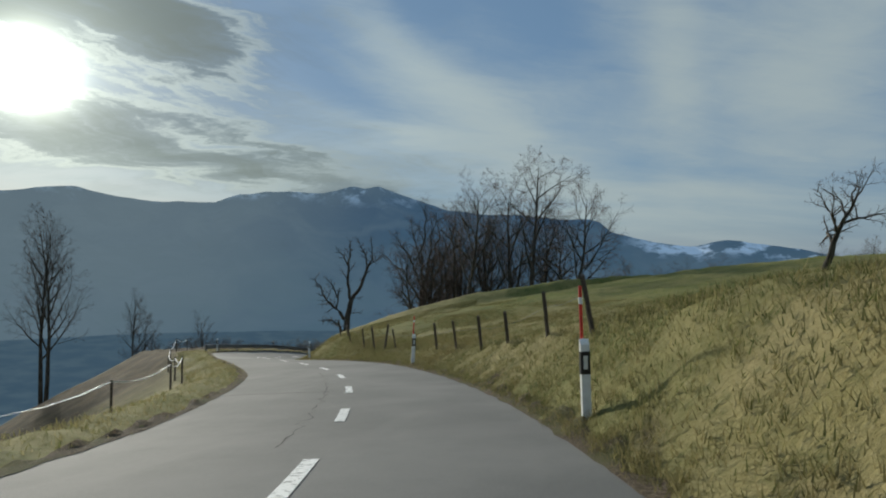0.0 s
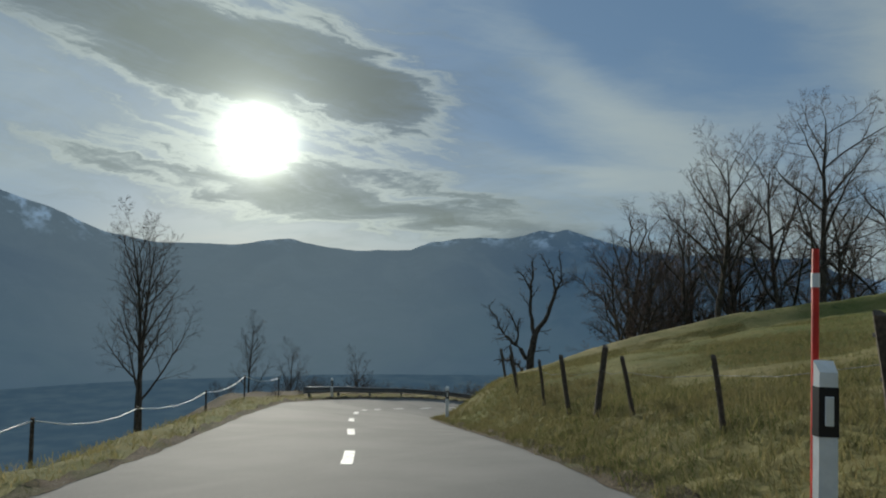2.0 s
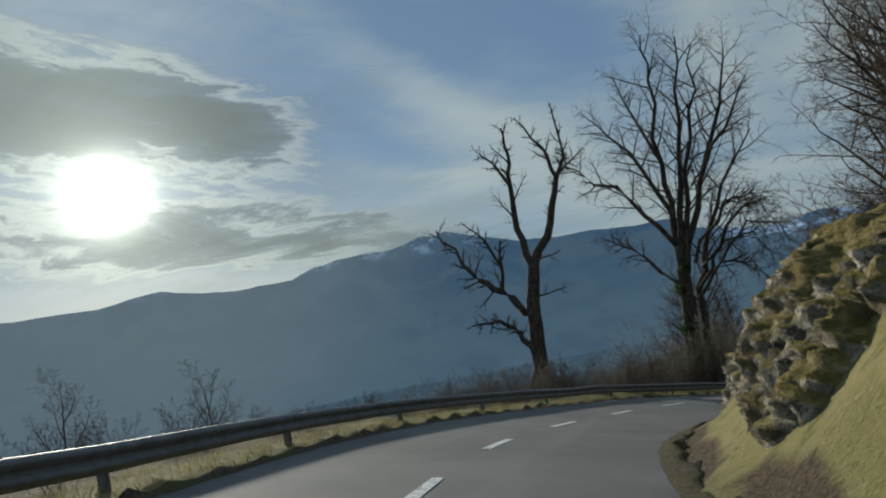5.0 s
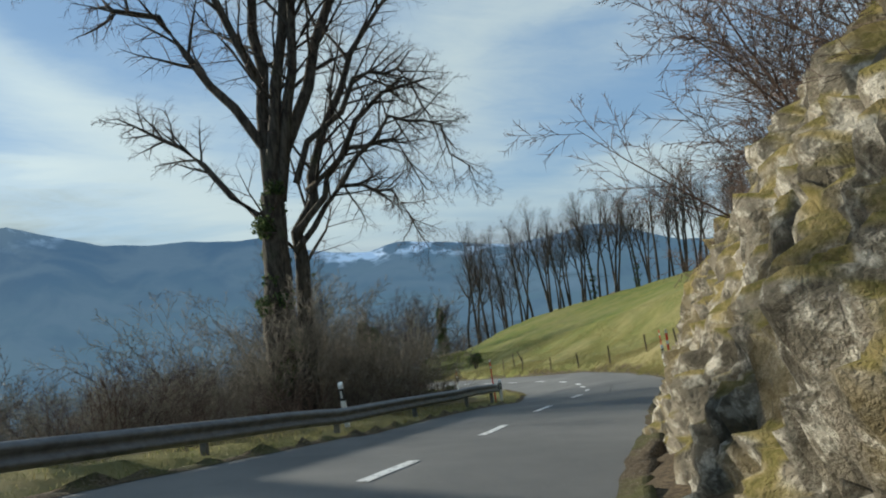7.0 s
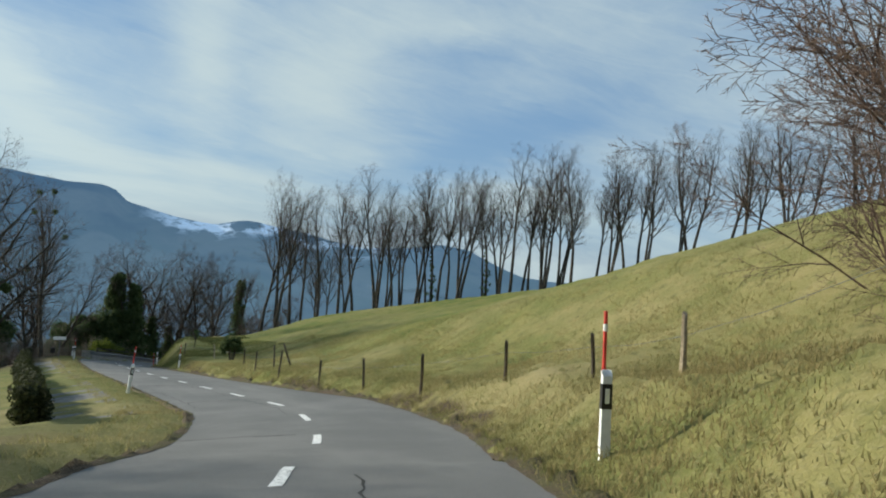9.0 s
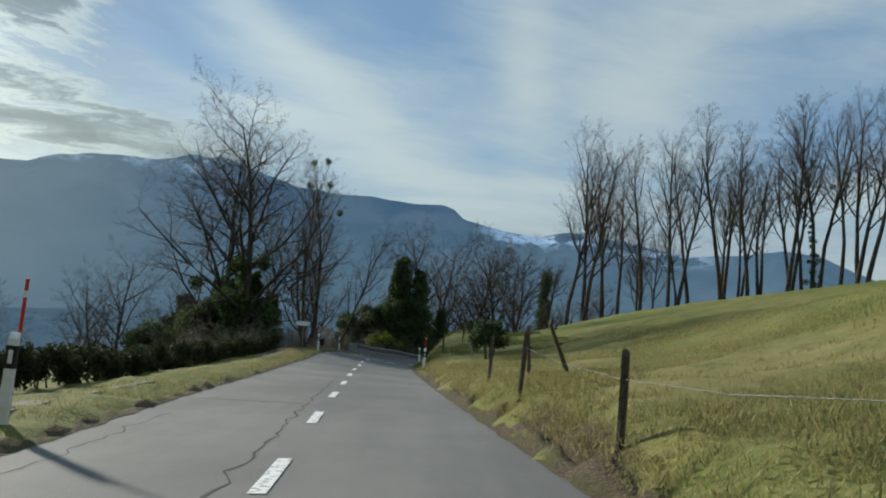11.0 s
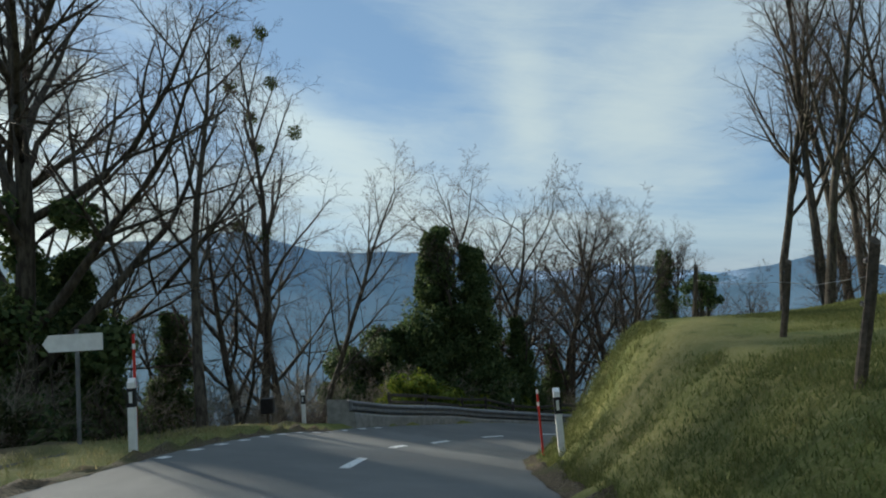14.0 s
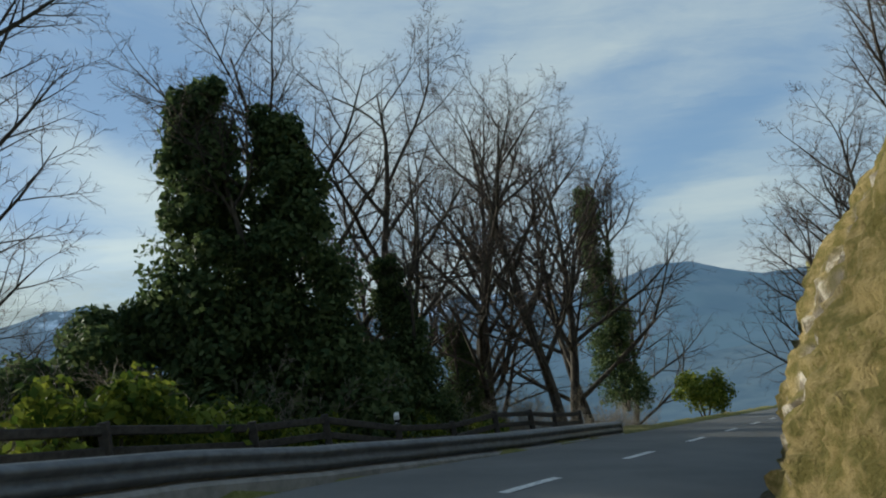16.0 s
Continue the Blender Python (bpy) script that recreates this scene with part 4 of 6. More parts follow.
def plant_trees():
    rnd = random.Random(5)
    row = [make_tree(11 + k, 22, FAR_TALL, label="tall leafless beech with a narrow ascending crown", group="trees along the meadow edge") for k in range(3)]
    row += [make_tree(21 + k, 21, FAR_MANY, label="many-stemmed leafless tree with grey bark", group="trees along the meadow edge") for k in range(2)]
    row.append(make_tree(31, 21, FAR_TALL, ivy=(0.4, 0.55, 2600), label="leafless tree with ivy round its lower trunk", group="trees along the meadow edge"))
    line = [(13.6, 63, 0), (15.1, 61.8, 3), (17.5, 64, 1), (19.6, 66, 2), (22, 67, 0), (24.5, 66, 4), (27, 67, 1), (28.5, 63, 2), (30, 61, 2), (31.6, 57.5, 0), (33.5, 56.7, 5), (34.6, 51.5, 1), (36.4, 48.5, 5), (38, 46, 2), (40, 43, 4), (42, 40, 0), (44, 36, 1), (46, 33, 3), (48, 29, 2), (51, 25, 4), (54, 21, 1), (57, 16, 0)]
    for x, y, k in line:
        put(row[k], x, y, rnd.uniform(0, 360), rnd.uniform(0.85, 1.02) * (0.72 if x > 40 else 0.82 if x > 34 else 0.88 if x > 28 else 0.95), sink=0.1)
        if x > 18:
            put(row[rnd.randrange(5)], x + rnd.uniform(2.5, 5), y + rnd.uniform(3, 6), rnd.uniform(0, 360), rnd.uniform(0.65, 0.85), sink=0.1)
        if x > 29:
            put(row[rnd.randrange(5)], x + rnd.uniform(-1.5, 1.5), y + rnd.uniform(1, 3), rnd.uniform(0, 360), rnd.uniform(0.6, 0.75), sink=0.1)
    # the two trees beyond the guard rail
    y_limbs = [
        ([(-1.1, -1.2), (-0.6, 2.8), (-0.4, 5.1), (0.0, 6.9)], 0.46, 0.32, 0, 0),
        ([(0.0, 6.8), (-0.5, 9.1), (-0.4, 11.4), (-0.2, 13.2), (-0.3, 14.7)], 0.22, 0.04, 8, 0.4),
        ([(-0.4, 11.4), (-1.1, 12.8), (-2.0, 13.7)], 0.1, 0.02, 7, -0.5),
        ([(0.0, 6.8), (1.3, 9.0), (2.1, 11.4)], 0.26, 0.15, 3, 0.2),
        ([(2.1, 11.4), (1.7, 13.1), (0.5, 15.1)], 0.13, 0.03, 8, 0.6),
        ([(2.1, 11.4), (2.7, 12.4), (2.5, 15.3)], 0.13, 0.03, 8, -0.6),
        ([(2.1, 11.4), (3.8, 12.7)], 0.08, 0.02, 5, 0.3),
        ([(-0.4, 4.1), (-1.9, 5.9), (-3.0, 6.7), (-3.8, 7.8), (-4.9, 9.9)], 0.24, 0.04, 11, 0.8),
        ([(-1.9, 5.9), (-1.5, 8.6)], 0.12, 0.05, 4, -0.4),
        ([(-1.7, 7.3), (-2.4, 8.9), (-3.3, 9.9)], 0.1, 0.02, 7, -0.6),
        ([(-0.8, 2.2), (-1.4, 3.6), (-2.3, 4.4), (-3.8, 4.4)], 0.2, 0.04, 11, -0.9),
        ([(0.0, 7.1), (1.6, 7.5)], 0.06, 0.02, 2, 0.2),
        ([(-0.2, 5.3), (1.5, 5.5)], 0.06, 0.02, 2, -0.2),
    ]
    y_tree = make_tree(47, 17, dict(FORKED, kids=[9, 7, 6, 5], ratio=[0.4, 0.36, 0.45, 0.55], kink=0.2, fine=1.25), label="old half-dead tree with forked crooked limbs", name="forked_tree", limbs=y_limbs)
    put(y_tree, -24.6, -22.6, 10, 1.0, z=4.6)
    big_limbs = [
        ([(-0.2, -1.6), (0.3, 3.1), (0.4, 5.7)], 0.52, 0.36, 0, 0),
        ([(0.4, 5.5), (0.4, 8.4), (0.5, 12.3), (0.7, 17.5), (0.8, 20.5)], 0.27, 0.03, 12, 0.9),
        ([(0.4, 5.5), (0.9, 9.1), (2.0, 14.5), (2.7, 19.4)], 0.26, 0.04, 12, -0.9),
        ([(0.6, 5.5), (2.3, 10.5), (4.4, 15.1), (5.2, 18.2)], 0.24, 0.03, 12, 0.7),
        ([(0.5, 5.3), (1.5, 9.6), (2.6, 14.9), (3.5, 18.6)], 0.22, 0.03, 11, -1.4),
        ([(0.3, 7.3), (-1.7, 10.4), (-4.4, 12.9), (-5.6, 13.8)], 0.17, 0.02, 12, 0.8),
        ([(0.5, 9.2), (-1.2, 13.4), (-3.5, 16.4)], 0.16, 0.02, 12, -0.9),
        ([(0.8, -1.6), (1.1, 3.5), (1.7, 6.2), (3.5, 10.3), (5.7, 13.2)], 0.3, 0.03, 12, 1.1),
        ([(1.5, 5.7), (4.3, 8.7), (5.9, 9.0)], 0.13, 0.02, 11, -0.8),
        ([(1.0, 4.4), (3.0, 7.0), (4.6, 7.2), (5.5, 5.4)], 0.12, 0.015, 14, 0.5),
        ([(0.9, 3.8), (2.6, 5.8), (4.3, 5.5), (5.4, 3.4)], 0.11, 0.012, 18, 0.9),
        ([(2.6, 5.8), (4.4, 7.9), (6.0, 7.4), (7.0, 5.2)], 0.09, 0.012, 16, -1.2),
        ([(1.2, 6.0), (3.4, 9.2), (4.9, 9.4), (5.8, 7.6)], 0.12, 0.015, 14, -0.6),
        ([(0.5, 12.3), (-0.7, 15.9), (-1.4, 18.5)], 0.12, 0.02, 10, 1.2),
        ([(-0.1, 5.1), (-2.2, 7.5), (-4.0, 8.6)], 0.13, 0.02, 11, 0.9),
        ([(3.0, 11.8), (4.8, 14.2), (5.9, 16.1)], 0.12, 0.02, 10, -1.0),
    ]
    big = make_tree(53, 20, dict(VASE, kids=[9, 9, 8, 6], ratio=[0.4, 0.42, 0.5, 0.62], fine=1.3, kink=0.12), ivy=(0.55, 0.55, 9000), limbs=big_limbs, label="tall many-stemmed tree with ivy on its trunk", name="ivy_tree")
    put(big, -17.4, -15.6, -4.6, 1.0, z=4.0)
    # on the knoll over the rock
    knoll = [make_tree(61 + k, 11, ROUND, twig=TWIG_RED, label="spreading leafless tree with reddish twigs", group="trees on the knoll") for k in range(2)]
    for x, y, k, s in ((-8.3, -33.1, 0, 1.3), (-4.8, -35.9, 1, 1.26), (-2.2, -38.6, 0, 1.35), (0.7, -36.2, 1, 1.12), (-0.4, -42.4, 1, 1.3), (3.6, -40.6, 0, 1.21), (-5.7, -45.5, 0, 1.02), (-4.0, -28.8, 1, 1.12), (0.1, -27.1, 0, 1.16), (3.3, -30.5, 1, 1.21), (-5.8, -31.2, 0, 1.12)):
        put(knoll[k], x, y, rnd.uniform(0, 360), s, sink=0.1)
    for key, d, k, s in ((-44, 9.5, 1, 0.75), (-41, 8.8, 0, 0.8), (-38, 8.6, 1, 0.85), (-35, 8.2, 0, 0.9), (-32.5, 7.8, 1, 0.9), (-30, 7.6, 0, 0.85), (-36, 11.5, 1, 1.1), (-31, 10.5, 0, 1.1)):
        p = place(key, d)
        put(knoll[k], p.x, p.y, rnd.uniform(0, 360), s, (0, rnd.uniform(-8, 0)), sink=0.1)
    for x, y, k, s in ((9.8, -21.4, 0, 0.9), (14.8, -15.4, 1, 0.9), (16.8, -18.4, 0, 1.0), (10.5, -26.2, 1, 0.9), (23.0, -9.3, 0, 0.9)):
        put(knoll[k], x, y, rnd.uniform(0, 360), s, sink=0.1)
    # wood beyond the last bend
    mist = make_tree(71, 17, TALL, mistle=9, label="slender leafless poplar with mistletoe balls", name="mistletoe_tree")
    put(mist, *outward(-9.8, 61.0), 30, 1.15, (0, 5), sink=0.2)
    slim = [make_tree(75 + k, 14, TALL, label="slender leaning leafless tree", group="trees beyond the bend") for k in range(2)]
    wide = [make_tree(81 + k, 14, ROUND, label="leafless tree with arching limbs", group="trees beyond the bend") for k in range(2)]
    put(slim[0], *outward(-8.4, 63.2), 0, 1.05, (0, 27), sink=0.2)
    for x, y, k, s, ln in ((0.9, 70.5, 0, 0.95, 0), (2.2, 75.1, 1, 1.0, 3), (5.8, 78.8, 0, 1.05, -4), (7.0, 80.8, 1, 1.0, 2), (10.6, 80.8, 0, 1.0, -3), (9.0, 77.0, 1, 0.95, 0), (12.8, 83.5, 0, 1.0, 2), (3.8, 84.0, 1, 1.0, 0), (20, 95, 0, 0.9, 0)):
        put(wide[k], *outward(x, y), rnd.uniform(0, 360), s * 1.16, (0, ln), sink=0.2)
    p = place(57.5, -11.5)
    put(wide[0], p.x, p.y, 40, 0.95, sink=0.2)
    p = place(55.0, -10.0)
    put(wide[1], p.x, p.y, 200, 0.85, sink=0.2)
    column = make_ivy_tower(91, 12.6, 1.65, 20000, "tall tree trunk wrapped in a column of ivy", 0.42, dict(TALL, clear=0.72, kids=[16, 9, 7, 5], ratio=[0.42, 0.5, 0.5, 0.6], girth=0.02))
    put(column, 16.1, 86.6, 0, 1.0, z=-16.0)
    mass = make_ivy_tower(95, 11.0, 3.3, 34000, "tree smothered in a dark mass of ivy", 0.2)
    put(mass, *outward(-2.0, 68.1), 0, 1.0, z=-13.2)
    put(mass, *outward(-0.2, 67.7), 140, 0.9, z=-13.2)
    put(mass, *outward(2.2, 69.5), 250, 0.55, z=-13.4)
    put(mass, *outward(5.0, 76.0), 200, 0.5, z=-15.0)
    for x, y, s in ((-13.0, 53.0, 0.75), (-17.0, 58.0, 0.95), (-21.5, 62.5, 1.0), (-13.5, 61.5, 0.8), (-25.0, 68.0, 1.0)):
        put(mass, *outward(x, y, 7.0), rnd.uniform(0, 360), s, sink=0.2)
    # beside the straight, left
    left = make_tree(101, 17, dict(ROUND, kids=[18, 9, 7, 6], fine=1.3), ivy=(0.42, 1.5, 9000), label="broad leafless tree with an ivy-clad lower trunk", name="roadside_tree", ivy_leaf=0.1)
    put(left, -13.0, 51.0, 0, 1.2, sink=0.2)
    put(left, -16.0, 54.0, 120, 1.2, sink=0.2)
    put(slim[1], -8.6, 51.5, 0, 1.1, sink=0.2)
    for x, y, s in ((-20, 46, 0.7), (-24, 52, 0.8), (-28, 44, 0.65), (-33, 55, 0.8), (-22, 60, 0.8), (-17, 66, 0.8), (-26, 70, 0.9), (-12, 75, 0.9), (-5, 82, 0.9), (-38, 48, 0.7), (-30, 36, 0.6)):
        put(wide[rnd.randrange(2)], x, y, rnd.uniform(0, 360), s, sink=0.2)
    # down the slope in the first stretch
    old = make_tree(111, 14, TALL, label="thin leafless tree on the valley slope", group="valley slope trees")
    for x, y, s in ((-41.8, -54.6, 1.3), (-38.9, -57.5, 1.2), (-35.9, -50.5, 0.6), (-43.4, -26.4, 0.9), (-47.5, -32.4, 1.0)):
        put(old, x, y, rnd.uniform(0, 360), s, sink=0.2)
    apple = make_tree(121, 5.0, GNARLED, label="small gnarled leafless fruit tree", name="fruit_tree")
    put(apple, 14.3, -73.6, 0, 1.0, sink=0.15)
    # right over the last rock
    for x, y, k, s in ((13, 63.5, 0, 0.6), (14, 66, 0, 0.62), (16, 69, 1, 0.66), (15.5, 62, 1, 0.6), (17.5, 65, 0, 0.65)):
        put(knoll[k], x, y, rnd.uniform(0, 360), s, sink=0.1)


plant_trees()


# ---- shrubs and bushes ----
def make_shrub(seed, tall, label, twig=None, form=None):
    rnd = random.Random(seed)
    thick, twigs, _ = grow(seed, tall, form or SHRUB)
    root = new("shrub")
    for nm, vf in (("branchwork", thick), ("brushwood", twigs)):
        ob = new(nm, to_mesh(nm, vf, twig or TWIG))
        ob.parent = root
        ob["kind"] = "stuff"
    return tagged(root, label, "shrub", "leafless shrubs")


def make_bush(name, radius, tall, count, leaf, label, size=0.06, group=""):
    """An evergreen bush: a few stems under a lumpy crown of leaves."""
    rnd = random.Random(len(label) * 7)
    root = new(name)
    vs, fs = [], []
    for k in range(5):
        a = k * 1.3
        tube(vs, fs, [Vector((0.1 * math.cos(a), 0.1 * math.sin(a), -0.2)), Vector((0.35 * radius * math.cos(a), 0.35 * radius * math.sin(a), tall * 0.4)), Vector((0.6 * radius * math.cos(a), 0.6 * radius * math.sin(a), tall * 0.75))], [0.05, 0.035, 0.015], 5)
    st = new("trunk", to_mesh("trunk", (vs, fs), BARK))
    st.parent = root
    cs = []
    for _ in range(26):
        a, q = rnd.random() * 6.28, rnd.random() ** 0.5
        z = tall * rnd.uniform(0.25, 0.85)
        w = radius * (1 - 0.55 * abs(z / tall - 0.45) * 1.6)
        cs.append((Vector((w * q * math.cos(a), w * q * math.sin(a), z)), radius * rnd.uniform(0.22, 0.42)))
    lf = new("foliage", to_mesh("foliage", leaves(rnd, cs, count, size), leaf))
    lf.parent = root
    return tagged(root, label, "bush", group)


def plant_shrubs():
    rnd = random.Random(9)
    kinds = [make_shrub(201 + k, 2.6, "tangle of bare brown shrub stems", t) for k, t in enumerate((TWIG, TWIG_RED, TWIG))]
    spots = []
    for key in np.arange(-62, -14, 1.6):
        spots.append((key, -5.0 - rnd.random() * 1.2, 0.34))
        spots.append((key, -7.5 - rnd.random() * 2.5, 0.5))
    for key in np.arange(-36, -9, 1.6):
        spots.append((key, -6.6 - rnd.random() * 2.5, 0.75))
    for key in np.arange(44, 84, 1.7):
        spots.append((key, -6.5 - rnd.random() * 3, 0.75))
        spots.append((key, -10 - rnd.random() * 5, 1.1))
    for key in np.arange(-34, -22, 1.1):
        spots.append((key, 8.5 + rnd.random() * 4.5, 1.35))
    brush = make_shrub(231, 4.4, "dense brown thicket of arching bare twigs", TWIG_RED, BRUSH)
    for x, y, s in ((0.5, -24.4, 0.9), (3.1, -21.7, 1.15), (5.3, -18.9, 1.2), (5.6, -23.2, 1.4), (8.3, -15.9, 1.1), (8.3, -20.4, 1.5), (11.0, -17.4, 1.5), (10.8, -23.4, 1.6), (-1.5, -27.1, 1.0), (2.3, -26.3, 1.3), (14.6, -12.8, 1.2), (-4.6, -29.2, 0.9), (6.5, -26.9, 1.5), (10.6, -13.6, 0.9), (13.8, -19.4, 1.6), (4.2, -25.0, 1.4), (6.8, -21.9, 1.4), (0.9, -29.0, 1.2), (-6.8, -31.1, 0.8), (-2.7, -31.4, 1.1), (6.5, -24.2, 2.0), (9.8, -20.4, 2.0), (3.7, -27.7, 1.9), (13.3, -16.4, 1.8), (0.2, -29.9, 1.7), (4.0, -23.2, 1.6), (6.3, -19.9, 1.5)):
        put(brush, x, y, rnd.uniform(0, 360), s, sink=0.1)
    for x, y, s in ((3.6, -14.6, 0.65), (6.8, -12.9, 1.0), (4.0, -17, 1.2), (7.5, -15.5, 1.6), (1.5, -19, 1.0), (11, -13, 1.7), (-0.5, -20.5, 0.9)):
        put(brush, x, y, rnd.uniform(0, 360), s, sink=0.1)
    for key, d, s in ((-40, 8.2, 0.6), (-37, 7.8, 0.7), (-34, 7.4, 0.8), (-31.5, 7.0, 0.85), (-29, 6.6, 0.85), (-33, 9.5, 1.2), (-30, 9.0, 1.2), (-27, 7.5, 1.1), (-36, 10, 1.1)):
        p = place(key, d)
        put(brush, p.x, p.y, rnd.uniform(0, 360), s, sink=0.1)
    grey_brush = make_shrub(233, 4.4, "dense grey-brown thicket of bare twigs on the slope", TWIG_PALE, BRUSH)
    for key in np.arange(-36, -10, 2.1):
        for d, s in ((-7.6, 0.4 if key < -24 else 1.0), (-10.4, 0.6 if key < -24 else 1.0), (-14.5, 1.0 if key < -24 else 1.2)):
            p = place(key + rnd.uniform(-0.6, 0.6), d - rnd.random() * 1.5)
            put(grey_brush, p.x, p.y, rnd.uniform(0, 360), s * rnd.uniform(0.85, 1.15), sink=0.1)
    for key in np.arange(-112, -66, 3.0):
        p = place(key, -15.0 - rnd.random() * 6)
        put(grey_brush, p.x, p.y, rnd.uniform(0, 360), rnd.uniform(0.6, 1.0), sink=0.1)
    for key in np.arange(63, 92, 2.6):
        p = place(key, -7.4 - rnd.random() * 1.5)
        put(grey_brush, p.x, p.y, rnd.uniform(0, 360), rnd.uniform(0.6, 0.9), sink=0.1)
    for key, d, s in ((56, -9.5, 1.0), (58.5, -9.0, 0.9), (60.5, -10.0, 1.2)):
        p = place(key, d)
        put(grey_brush, p.x, p.y, rnd.uniform(0, 360), s, sink=0.1)
    for x, y, s in ((-13, 47.5, 0.9), (-16.5, 50, 1.3), (-20, 53, 1.5), (-13.5, 56, 1.3), (-18, 58, 1.5), (-23, 48, 1.3), (-10.5, 60, 1.0), (-26, 55, 1.5), (-8, 66, 0.9), (-5, 71, 1.0), (0, 76, 1.0), (6, 83, 1.0), (11, 88, 1.0), (16, 91, 0.9), (-30, 50, 1.3), (-12, 66, 1.4)):
        put(grey_brush, *outward(x, y, 7.5), rnd.uniform(0, 360), s, sink=0.1)
    for key, d, s in spots:
        p = place(key, d)
        put(kinds[rnd.randrange(3)], p.x, p.y, rnd.uniform(0, 360), s * rnd.uniform(0.75, 1.2), sink=0.05)
    for x, y in ((-23, 42), (-27, 40), (-20, 48), (-31, 47), (-18, 57), (-14, 62), (-24, 62), (-35, 40), (-16, 45)):
        put(kinds[rnd.randrange(3)], x, y, rnd.uniform(0, 360), 1.7, sink=0.05)
    thicket = make_bush("ivy_thicket", 2.6, 6.5, 15000, IVY, "tall thicket smothered in dark ivy", 0.13, "ivy thickets")
    for x, y, s in ((-12.5, 51.5, 1.0), (-16, 54.5, 1.15), (-19, 49.5, 0.9), (-15, 59, 0.9), (-6.0, 67.3, 0.72), (-3.0, 68.5, 0.8), (0.8, 71.0, 0.65), (-22, 56, 1.0), (3.6, 70, 0.5), (-1.0, 69.5, 1.15), (1.2, 71.5, 0.95), (-3.5, 70.5, 1.1)):
        put(thicket, *outward(x, y, 7.6), rnd.uniform(0, 360), s, sink=0.2)
    put(thicket, -4.9, 68.6, 40, 0.95, z=-13.2)
    put(thicket, -6.6, 69.4, 160, 0.8, z=-13.4)
    round_bush = make_bush("bush", 0.68, 1.7, 4200, IVY, "dense dark green ivy bush on the meadow", 0.06)
    put(round_bush, 2.85, 26.9)
    stump = make_bush("ivy_stump", 0.55, 1.3, 2600, IVY, "ivy-covered stump beside the fence on the mound", 0.05)
    put(stump, 3.5, 45.7, 0, 0.72)
    laurel = make_bush("bush", 1.5, 2.2, 7000, LAUREL, "yellow-green evergreen bush behind the wall rail", 0.08, "evergreen bushes by the rail")
    for key, d, s in ((59, -6.0, 1.15), (61.2, -6.4, 1.0), (63.2, -6.2, 0.8), (66.5, -6.2, 0.75), (70, -6.2, 0.7)):
        p = place(key, d)
        put(laurel, p.x, p.y, rnd.uniform(0, 360), s)
    far_bush = make_bush("bush", 1.6, 2.6, 6000, LAUREL, "round green bush beyond the bend", 0.09)
    p = place(92, -4.5)
    put(far_bush, p.x, p.y)


plant_shrubs()


